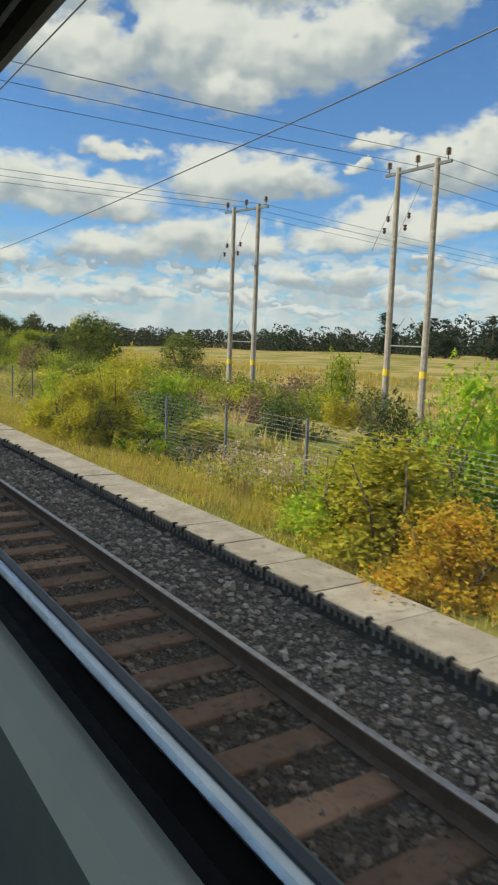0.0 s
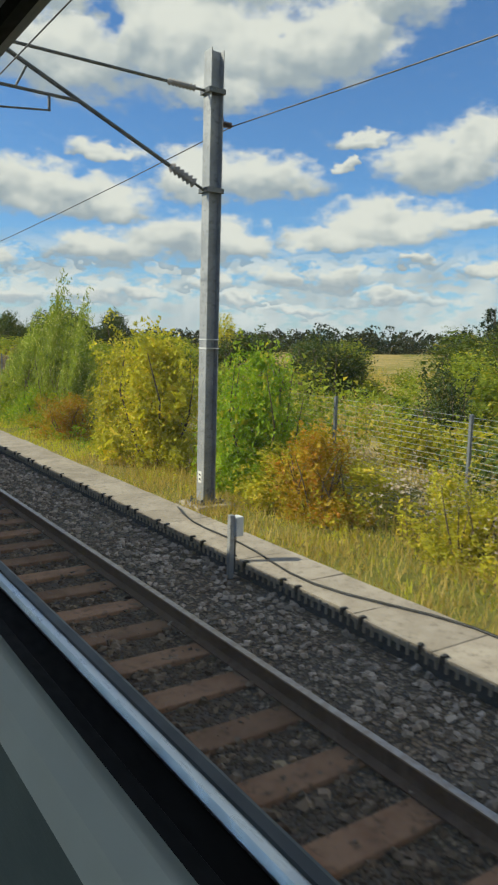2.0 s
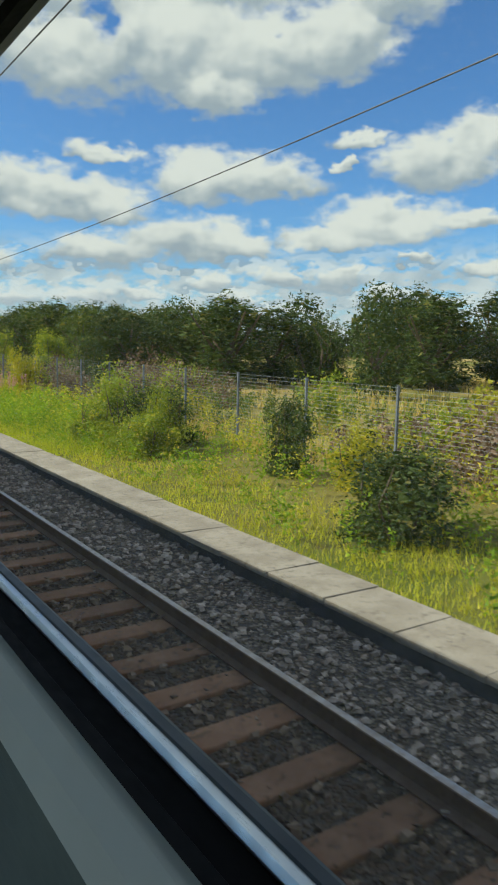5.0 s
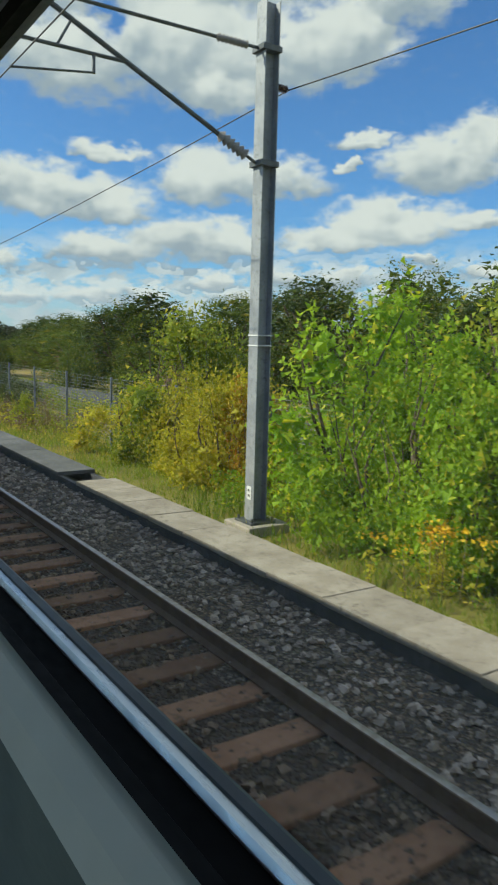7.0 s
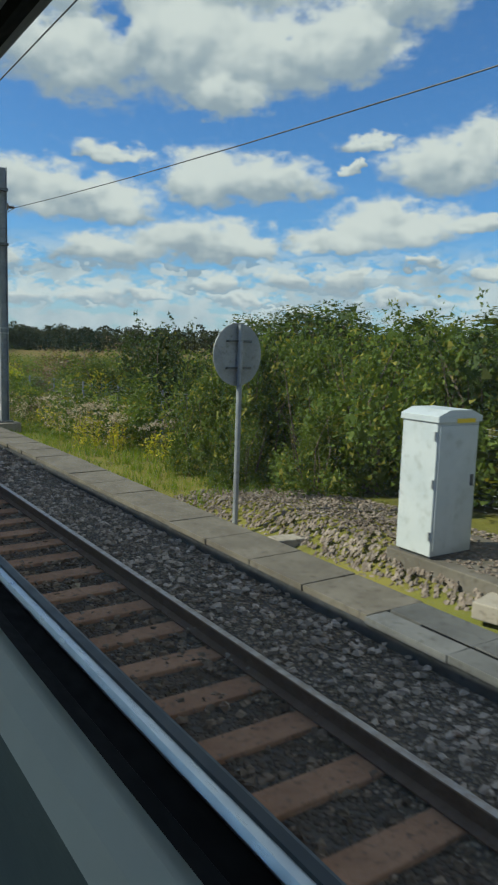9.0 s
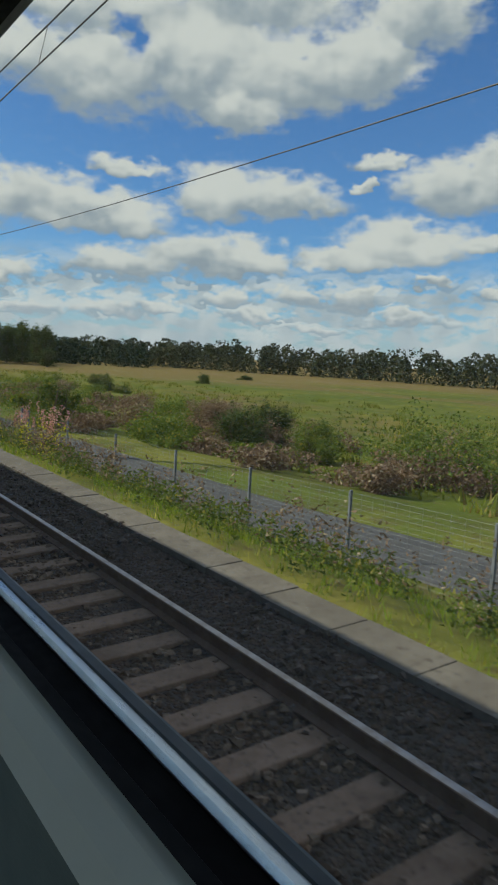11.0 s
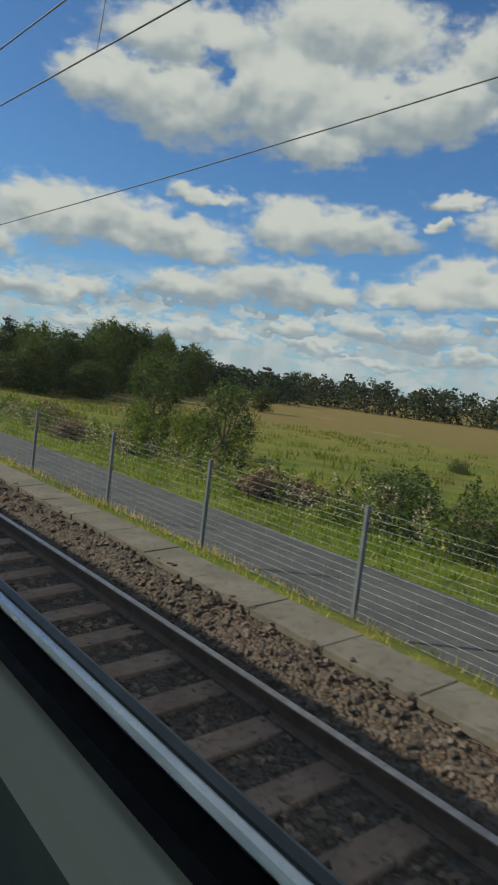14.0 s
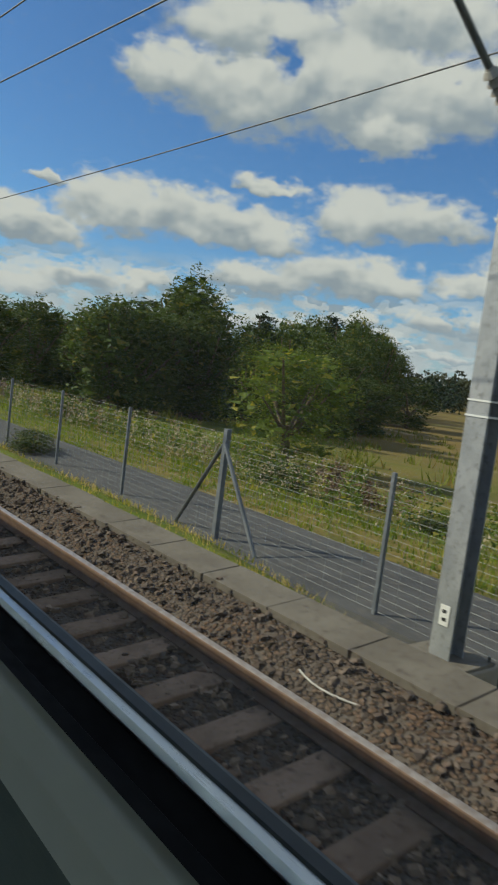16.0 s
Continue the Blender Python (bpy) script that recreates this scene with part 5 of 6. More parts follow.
for row in [(287.0, 11.4, 2.8, 2.3), (280.4, 20.0, 2.5, 2.0), (282.1, 6.1, 1.0, 1.0), (297.7, 6.3, 1.3, 1.4), (299.7, 6.3, 1.4, 1.5), (301.3, 6.5, 2.0, 1.8), (309.0, 6.3, 1.7, 1.2), (319.2, 11.0, 1.9, 0.9), (324.9, 6.0, 0.8, 1.0), (325.7, 10.5, 1.5, 1.0), (327.4, 13.0, 2.5, 2.1), (329.8, 16.0, 3.1, 2.4), (330.2, 11.0, 1.8, 2.2), (333.4, 15.0, 2.1, 2.5), (347.2, 12.0, 1.5, 1.8), (349.9, 5.7, 1.1, 0.4), (351.1, 17.0, 3.4, 2.1), (358.3, 11.0, 1.4, 0.7), (375.3, 13.5, 2.4, 3.0), (378.6, 18.0, 3.5, 1.5)]:
    shrub("olive" if row[0] > 195 else "green", *row)
for row in [(196.5, 8.2, 1.9, 1.0), (198.5, 8.0, 2.1, 1.2), (194.5, 8.6, 1.9, 1.1), (192.5, 8.9, 2.2, 1.0), (191.0, 8.4, 1.6, 0.8), (12.5, 13.0, 1.6, 2.0), (18.2, 14.0, 2.3, 1.3), (59.1, 14.0, 1.8, 2.3), (60.9, 16.0, 2.2, 2.0), (77.0, 26.0, 3.9, 4.9), (85.7, 15.0, 2.1, 2.1), (89.5, 34.0, 5.4, 5.4), (100.2, 36.0, 7.3, 6.1), (157.3, 16.0, 2.6, 3.1), (159.4, 34.0, 6.0, 5.4), (168.3, 22.0, 3.5, 3.2), (173.8, 9.5, 2.5, 3.1), (189.5, 12.0, 1.7, 1.4), (200.7, 10.0, 2.6, 1.5), (200.9, 10.5, 1.9, 0.8), (201.7, 9.8, 1.6, 0.8), (203.2, 15.0, 2.8, 2.2), (203.6, 9.0, 3.3, 1.5), (211.4, 7.6, 1.5, 1.0), (219.3, 9.8, 2.3, 2.8), (223.7, 10.5, 2.6, 3.0), (231.4, 10.5, 3.4, 3.2)]:
    shrub("dark", *row)
for row in [(236.9, 9.6, 2.7, 0.8), (283.1, 6.6, 1.9, 2.1), (284.5, 19.0, 3.2, 2.0), (285.0, 21.0, 3.4, 2.3), (285.6, 6.6, 2.3, 2.1), (318.2, 11.5, 2.7, 1.5), (318.3, 14.0, 3.0, 2.5), (319.6, 27.0, 3.3, 0.7), (321.7, 11.5, 1.6, 1.6), (325.4, 6.0, 1.3, 1.2), (325.6, 6.0, 1.0, 1.2), (326.6, 11.0, 1.7, 1.1), (327.4, 11.0, 1.4, 1.1), (328.1, 14.0, 3.3, 2.4), (332.2, 11.5, 1.2, 1.2), (333.6, 15.0, 2.1, 2.6), (334.8, 11.5, 1.4, 1.5), (336.8, 12.0, 2.2, 1.5), (340.4, 16.0, 3.2, 1.5), (354.0, 53.0, 2.8, 1.6), (350.5, 52.0, 2.6, 1.9), (354.5, 75.3, 3.0, 2.0), (329.0, 37.5, 3.6, 1.3), (327.6, 38.5, 2.4, 1.0), (359.5, 50.0, 2.2, 1.2), (349.2, 5.85, 1.8, 1.3), (352.4, 11.5, 2.4, 0.9)]:
    shrub("dark", *row)
for row in [(360.1, 11.5, 2.0, 0.8), (362.5, 12.0, 2.3, 0.6), (373.3, 11.5, 1.5, 1.9), (375.9, 13.0, 1.9, 2.2), (380.9, 120.0, 4.8, 1.4), (381.5, 12.5, 1.7, 0.4), (385.6, 12.0, 2.1, 0.7), (388.6, 7.4, 1.8, 0.6)]:
    shrub("dark", *row)
for row in [(43.0, 14.0, 2.4, 2.4), (51.0, 16.0, 2.6, 2.3), (99.6, 16.0, 3.1, 2.7), (187.9, 13.0, 1.8, 2.2), (281.4, 6.6, 1.5, 1.8), (283.7, 6.9, 1.9, 2.4), (284.0, 7.5, 1.5, 1.9), (288.1, 20.0, 3.7, 1.9), (289.8, 22.0, 3.9, 1.7), (294.5, 23.0, 3.8, 0.6), (298.6, 7.6, 1.7, 2.1), (302.0, 11.0, 2.8, 1.0), (349.4, 10.8, 1.5, 0.8)]:
    shrub("brown", *row)
for row in [(202.9, 8.8, 1.9, 1.5), (206.8, 8.4, 2.2, 2.7), (207.1, 7.4, 1.3, 1.2), (207.7, 8.4, 2.3, 2.8), (209.2, 8.6, 2.4, 2.9), (210.0, 9.8, 3.2, 2.4), (210.6, 8.6, 2.3, 2.8), (213.3, 9.2, 5.3, 2.9), (215.8, 9.2, 2.5, 3.0), (218.0, 10.5, 4.2, 3.4), (222.2, 7.5, 1.1, 1.4), (223.2, 8.6, 2.1, 2.6), (223.5, 8.3, 2.2, 2.8), (224.0, 7.8, 1.6, 2.0), (281.7, 6.4, 1.4, 1.7), (298.5, 6.2, 1.6, 1.5), (302.3, 6.3, 1.8, 1.1), (310.6, 8.0, 2.0, 2.0)]:
    shrub("olive", *row)
shrub("grey", 232.1, 9.5, 2.1, 1.1)
for row in [(285.0, 6.6, 1.7, 2.1), (285.8, 6.4, 2.3, 2.1), (286.7, 6.2, 1.3, 1.2)]:
    shrub("olive", *row)
for s, l, w, h in [(71.6, 8.1, 1.9, 3.5), (70.2, 8.2, 2.0, 4.3), (68.9, 8.1, 1.9, 4.5), (67.8, 8.2, 1.8, 4.2), (72.8, 8.0, 1.7, 2.6)]:
    willow(s, l, w, h)
# stretches that are seen only in passing are planted alike
_r = random.Random(21)
thicket = {k: [] for k in ("green", "brown", "dark", "yellow")}
for i in range(30):
    thicket[_r.choice(["green", "dark", "green", "brown"])].append((_r.uniform(222, 262), _r.uniform(8.6, 15), _r.uniform(1.8, 3.4), _r.uniform(1.2, 2.3)))
for i in range(46):
    thicket[_r.choice(["green", "dark", "green", "dark", "brown"])].append((_r.uniform(228, 272), _r.uniform(11, 27), _r.uniform(2.4, 4.4), _r.uniform(1.6, 2.9)))
for s0, s1 in ((106, 136), (234, 262)):
    for i in range(14):
        shrub(_r.choice(["green", "yellow", "green", "dark"]), _r.uniform(s0, s1), _r.uniform(7.6, 9.5), _r.uniform(1.0, 2.2), _r.uniform(0.8, 1.9))
        thicket[_r.choice(["yellow", "brown", "green"])].append((_r.uniform(s0, s1), _r.uniform(11, 20), _r.uniform(1.6, 3.0), _r.uniform(1.2, 2.4)))
for i in range(60):
    thicket[_r.choice(["green", "brown", "dark", "green", "yellow"])].append((_r.uniform(22, 84), _r.uniform(10.3, 26), _r.uniform(2.2, 4.4), _r.uniform(1.1, 2.3)))
for i in range(22):
    thicket[_r.choice(["green", "dark", "green"])].append((_r.uniform(223, 242), _r.uniform(8.0, 11.5), _r.uniform(1.6, 2.8), _r.uniform(1.0, 1.9)))
# a thick low front to the hedge
for i in range(16):
    shrub(_r.choice(["olive", "dark", "olive"]), _r.uniform(200, 214), _r.uniform(7.7, 8.8), _r.uniform(1.5, 2.3), _r.uniform(1.3, 2.5))
for i in range(90):
    u = _r.uniform(238, 284)
    low = max(14.0, 4.0 + (u - 265.5) * 1.45)
    thicket[_r.choice(["dark", "dark", "green", "brown"])].append((u, low + (58 - low) * _r.random(), _r.uniform(3.0, 5.5), _r.uniform(1.8, 3.2)))
for i in range(26):
    thicket[_r.choice(["dark", "dark", "green", "brown"])].append((_r.uniform(236, 264), _r.uniform(13.5, 20), _r.uniform(2.6, 4.2), _r.uniform(2.1, 2.8)))
# scrub beyond the fence
for i in range(62):
    thicket[_r.choice(["brown", "green", "dark", "yellow", "brown"])].append((_r.uniform(2, 140), _r.uniform(11.2, 21), _r.uniform(1.6, 3.2), _r.uniform(0.8, 1.5)))
for i in range(40):
    thicket[_r.choice(["dark", "green", "brown", "green"])].append((_r.uniform(140, 236), _r.uniform(10.6, 18), _r.uniform(1.8, 3.6), _r.uniform(1.0, 2.2)))
for i in range(26):
    thicket[_r.choice(["dark", "green", "brown"])].append((_r.uniform(272, 322), _r.uniform(13, 30), _r.uniform(1.6, 3.2), _r.uniform(0.8, 1.6)))
for i in range(30):
    thicket[_r.choice(["dark", "green", "brown"])].append((_r.uniform(318, 420), _r.uniform(10.8, 14), _r.uniform(1.2, 2.4), _r.uniform(0.5, 1.2)))
for i in range(64):
    thicket[_r.choice(["brown", "brown", "dark"])].append((_r.uniform(274, 318), _r.uniform(11.8, 27), _r.uniform(1.8, 3.6), _r.uniform(0.7, 1.4)))
near_brown = []
for i in range(14):
    near_brown.append((_r.uniform(287, 300), _r.uniform(6.7, 9.2), _r.uniform(1.4, 2.4), _r.uniform(1.1, 1.7)))
for kind in thicket:        # none on the footpath
    thicket[kind] = [(s, l, w, h) for s, l, w, h in thicket[kind] if s < 176 or not -0.9 - w / 3 < l - float(np.interp(s, PATH_S, PATH_L)) < 2.7 + w / 3]
# late green scrub takes the darker leaf too, for the same shade
thicket["dark"] += [row for row in thicket["green"] if row[0] > 195]
thicket["green"] = [row for row in thicket["green"] if row[0] <= 195]
for kind, mat, label in (("green", "leaf", "green scrub beyond the fence"), ("brown", "brown_stalk", "withered brown scrub and stalks beyond the fence"),
                         ("dark", "leaf_mid", "dark green bramble scrub beyond the fence"), ("yellow", "leaf_yellow", "yellowing scrub beyond the fence")):
    scrub(thicket[kind], mat, label, 300 + len(kind))
scrub(near_brown, "brown_stalk", "withered brown stalks and bramble behind the trough", 311, 3000, 0.034)


# ---- grass and weeds ----
def blades(s0, s1, l0, l1, count, low, high, seed, mat, name, label, width=0.012, clump=0.35):
    """Grass in tufts between two edges."""
    rng = np.random.default_rng(seed)
    tufts = max(4, count // 14)
    ts, tl = rng.uniform(s0, s1, tufts), l0 + (l1 - l0) * rng.random(tufts)
    th = rng.uniform(low, high, tufts)
    k = rng.integers(0, tufts, count)
    s = ts[k] + rng.normal(0, clump * 0.4, count)
    l = np.maximum(tl[k] + rng.normal(0, clump * 0.4, count), l0)
    h = th[k] * rng.uniform(0.5, 1.1, count)
    base = at_many(s, l, ground_z(s, l) - 0.02)
    d = rng.normal(0, 0.32, (count, 2))
    tip = base + np.stack([d[:, 0] * h, d[:, 1] * h, h], 1)
    a = rng.uniform(0, 6.28, count)
    e = np.stack([np.cos(a), np.sin(a), 0 * a], 1) * (width * rng.uniform(0.6, 1.3, (count, 1)))
    v = np.stack([base - e * 0.9, base + e * 0.9, tip], 1).reshape(-1, 3)
    me = fast_mesh(name, v, np.arange(3 * count).reshape(count, 3), mat)
    tagged(new(name, me), label, "grass", kind="stuff")


def weeds(s0, s1, l0, l1, clumps, low, high, seed, mat, name, label, leaf=0.042, per=34):
    """Low leafy weeds in mounds."""
    rng = np.random.default_rng(seed)
    s, l = rng.uniform(s0, s1, clumps), l0 + (l1 - l0) * rng.random(clumps)
    h, r = rng.uniform(low, high, clumps), rng.uniform(0.12, 0.34, clumps)
    base = at_many(s, l, ground_z(s, l))
    d = rng.normal(0, 0.5, (clumps, per, 2))
    q = rng.random((clumps, per)) ** 0.7
    p = np.stack([base[:, 0, None] + d[..., 0] * r[:, None] * (1.15 - 0.6 * q), base[:, 1, None] + d[..., 1] * r[:, None] * (1.15 - 0.6 * q), base[:, 2, None] + h[:, None] * q], -1).reshape(-1, 3)
    v, f = leaves(p, leaf, rng, up=0.5, long=1.8, simple=True)
    tagged(new(name, fast_mesh(name, v, f, mat)), label, "weeds", kind="stuff")


DRY = "dry straw-coloured grass on the verge"
GREEN = "fresh yellow-green grass beside the trough"
WEED = "tangled leafy weeds on the verge"
blades(-5, 62, 6.15, 8.6, 50000, 0.1, 0.32, 1, "straw", "dry_grass", DRY, 0.009)
blades(-5, 62, 6.08, 8.4, 9000, 0.06, 0.2, 2, "blade", "verge_grass", GREEN)
blades(-5, 62, 8.0, 13.0, 14000, 0.2, 0.5, 3, "straw", "dry_grass", DRY, 0.018)
weeds(-5, 62, 7.0, 12, 900, 0.25, 0.7, 4, "leaf_yellow", "weeds", WEED)
weeds(-5, 62, 7.6, 11, 500, 0.4, 0.8, 5, "seed", "seeding_weeds", "pale seeding weeds and withered stalks", 0.03)
blades(62, 134, 6.08, 8.4, 46000, 0.06, 0.24, 6, "blade", "verge_grass", GREEN, 0.008)
blades(134, 160, 6.08, 9.2, 42000, 0.08, 0.3, 26, "lime", "verge_grass", "lush green grass on the verge", 0.009)
blades(158, 176, 6.08, 9.2, 24000, 0.08, 0.3, 48, "fresh", "verge_grass", "fresh green grass on the verge", 0.009)
weeds(138, 168, 6.6, 10.5, 420, 0.4, 0.9, 37, "leaf_lush", "weeds", WEED)
weeds(134, 176, 6.5, 9.5, 900, 0.2, 0.6, 29, "leaf_lush", "weeds", WEED)
weeds(62, 170, 6.4, 10.5, 1600, 0.25, 0.75, 7, "leaf_lush", "weeds", WEED)
weeds(62, 170, 7.6, 12.5, 900, 0.4, 1.0, 8, "leaf_yellow", "weeds", WEED)
weeds(78, 112, 8.0, 11.5, 260, 0.6, 1.1, 9, "seed", "seeding_weeds", "pale seeding weeds and withered stalks", 0.03)
weeds(140, 182, 9.6, 14, 260, 0.5, 1.2, 28, "brown_stalk", "seeding_weeds", "withered brown stalks beyond the fence", 0.035)
blades(62, 138, 10, 17, 10000, 0.3, 0.7, 10, "straw", "dry_grass", DRY, 0.024)
weeds(62, 134, 10.5, 20, 560, 0.5, 1.2, 11, "leaf", "undergrowth", "leafy undergrowth beyond the fence", 0.055, 60)
weeds(134, 178, 10.5, 20, 420, 0.5, 1.2, 51, "leaf_mid", "undergrowth", "dark leafy undergrowth beyond the fence", 0.055, 60)
weeds(178, 235, 14.5, 20, 400, 0.5, 1.1, 46, "leaf_mid", "undergrowth", "leafy undergrowth beyond the footpath", 0.055, 60)
blades(170, 236, 9.2, 14.5, 22000, 0.08, 0.26, 47, "fresh", "verge_grass", "green grass beside the footpath", 0.014)
blades(176, 214, 6.06, 8.6, 34000, 0.06, 0.22, 12, "fresh", "verge_grass", GREEN, 0.008)
blades(221.5, 236, 6.06, 9.0, 9000, 0.08, 0.3, 30, "fresh", "verge_grass", GREEN)
blades(180, 214, 6.1, 9.5, 9000, 0.08, 0.28, 13, "straw", "dry_grass", DRY, 0.008)
weeds(184, 208, 6.5, 9.2, 520, 0.2, 0.6, 38, "brown_stalk", "seeding_weeds", "withered brown stalks on the verge", 0.035)
weeds(184, 212, 6.5, 8.6, 160, 0.15, 0.45, 39, "leaf_yellow", "weeds", WEED)
weeds(170, 213, 7.0, 11, 650, 0.25, 0.8, 14, "leaf", "weeds", WEED)
weeds(228, 236, 7.3, 9.5, 110, 0.4, 0.95, 32, "seed", "seeding_weeds", "white seeding weeds beside the trough", 0.035)
weeds(77, 97, 7.0, 9.6, 330, 0.5, 1.05, 33, "pink", "flowering_weeds", "pink flowering weeds on the verge", 0.03)
weeds(74, 100, 6.9, 10, 260, 0.4, 0.95, 34, "brown_stalk", "seeding_weeds", "withered brown stalks on the verge", 0.035)
weeds(84, 108, 6.6, 9.0, 240, 0.3, 0.8, 35, "leaf_yellow", "weeds", WEED)
weeds(84, 100, 6.7, 8.2, 70, 0.4, 0.7, 36, "yellow_flower", "flowering_weeds", "golden yellow flowering weeds on the verge", 0.03)
weeds(232, 294, 5.5, 8.4, 1000, 0.2, 0.6, 15, "leaf_mid", "weeds", WEED)
weeds(294, 312, 5.4, 6.7, 160, 0.2, 0.5, 49, "leaf_mid", "weeds", WEED)
weeds(270, 284, 5.6, 7.6, 160, 0.4, 0.9, 44, "brown_stalk", "seeding_weeds", "withered purple-brown stalks beside the trough", 0.03)
weeds(232, 296, 6.0, 8.6, 400, 0.5, 1.0, 16, "brown_stalk", "seeding_weeds", "withered brown stalks", 0.035)
blades(232, 296, 5.4, 8.8, 20000, 0.08, 0.28, 17, "fresh", "verge_grass", GREEN, 0.009)
blades(294, 316, 5.3, 6.8, 9000, 0.05, 0.18, 50, "fresh", "verge_grass", GREEN, 0.008)
blades(312, 424, 5.24, 6.6, 24000, 0.03, 0.13, 18, "field", "verge_grass", GREEN, 0.007)
blades(312, 424, 5.24, 6.5, 20000, 0.04, 0.16, 45, "straw", "dry_grass", DRY, 0.006)
weeds(335, 424, 10.2, 12.5, 330, 0.5, 1.1, 27, "seed", "seeding_weeds", "pale seeding weeds beyond the footpath", 0.035)
blades(322, 424, 8.95, 12.0, 30000, 0.1, 0.26, 42, "fresh", "verge_grass", "green grass beside the footpath", 0.017)
blades(305, 424, 9.0, 11.5, 14000, 0.08, 0.24, 19, "fresh", "verge_grass", "mown green grass beside the footpath")
blades(296, 424, 11.0, 16, 9000, 0.2, 0.5, 20, "field", "field_grass", "rough grass beyond the footpath", 0.016)
weeds(296, 424, 10.6, 15, 500, 0.4, 1.1, 25, "brown_stalk", "seeding_weeds", "withered brown stalks beyond the path", 0.04)
weeds(296, 424, 10.4, 16, 1100, 0.3, 1.0, 21, "leaf_mid", "undergrowth", "dark bramble undergrowth beyond the path", 0.07)
blades(62, 170, 17, 60, 12000, 0.4, 0.9, 22, "straw", "dry_grass", DRY, 0.05, 0.8)
blades(-5, 70, 12, 60, 14000, 0.4, 0.8, 23, "straw", "dry_grass", "tall golden dry grass of the field", 0.05, 0.8)
blades(260, 430, 16, 70, 16000, 0.3, 0.7, 24, "field", "field_grass", "rough green field grass", 0.06, 0.9)


def flower_clump(kind, s, l, high, n=12):
    """Upright stems with leaves and a flowering top."""
    i = _count[0]
    _count[0] += 1
    rng = np.random.default_rng(500 + i)
    words = {"pink": ("willowherb_clump", "tall willowherb with fading pink flower spikes", "pink"), "yellow": ("ragwort_clump", "ragwort with flat yellow flower heads", "yellow_flower"),
             "seed": ("thistle_clump", "thistles gone to pale fluffy seed", "seed")}[kind]
    ob = thing(words[0], stand(s, l, float(ground_z(s, l)) - 0.02, 60 * i), words[1], "wild flower", "wild flowers on the verge")
    bm = bmesh.new()
    stem_pts, head_pts = [], []
    for _ in range(n):
        a, r = rng.uniform(0, 6.28), abs(rng.normal(0, 0.3))
        p = Vector((r * math.cos(a), r * math.sin(a), 0))
        q = p + Vector((rng.normal(0, 0.08), rng.normal(0, 0.08), high * rng.uniform(0.7, 1.1)))
        rod(bm, p, q, 0.006, 0.003, 4)
        t = rng.uniform(0.1, 0.72, (26, 1))
        stem_pts.append(np.array(p) + np.array(q - p) * t + rng.normal(0, 0.05, (26, 3)))
        if kind == "pink":
            t = rng.uniform(0.68, 1.0, (34, 1))
            head_pts.append(np.array(p) + np.array(q - p) * t + rng.normal(0, 0.028, (34, 3)))
        else:
            head_pts.append(np.array(q) + rng.normal(0, 1, (26, 3)) * [0.07, 0.07, 0.03])
    part("stalk", bm, "brown_stalk", ob)
    v, f = leaves(np.concatenate(stem_pts), 0.045, rng, long=2.0)
    piece("foliage", fast_mesh("foliage", v, f, "leaf_yellow"), ob)
    v, f = leaves(np.concatenate(head_pts), 0.034, rng)
    piece("bloom", fast_mesh("bloom", v, f, words[2]), ob)


for s, l in [(33.5, 9.2), (46.6, 10.2), (47.4, 10.6), (82.5, 9.0), (81.1, 8.8), (80.0, 9.0), (79.2, 8.6), (88.0, 9.0), (87.0, 9.8), (90.2, 9.4), (150.0, 8.0), (149.0, 9.2), (148.3, 9.4), (156.0, 9.6), (276.4, 6.6), (273.9, 6.4)]:
    flower_clump("pink", s, l, 1.15)
for s, l in [(80.5, 6.7), (91.4, 7.6), (92.3, 7.9), (93.4, 8.2), (102.8, 7.4), (103.6, 7.7), (87.4, 7.7), (98.0, 8.6), (96.6, 8.0), (197.5, 7.2), (170.5, 6.6), (373.3, 5.85), (162.4, 7.3)]:
    flower_clump("yellow", s, l, 0.7)
for s, l in [(51.3, 8.4), (52.4, 8.2), (50.2, 8.0), (10.0, 8.2), (9.0, 8.0), (11.4, 8.1), (228.6, 7.4), (227.6, 7.6), (232.3, 7.6), (230.4, 8.2), (226.0, 8.0), (54.2, 8.0)]:
    flower_clump("seed", s, l, 0.95)


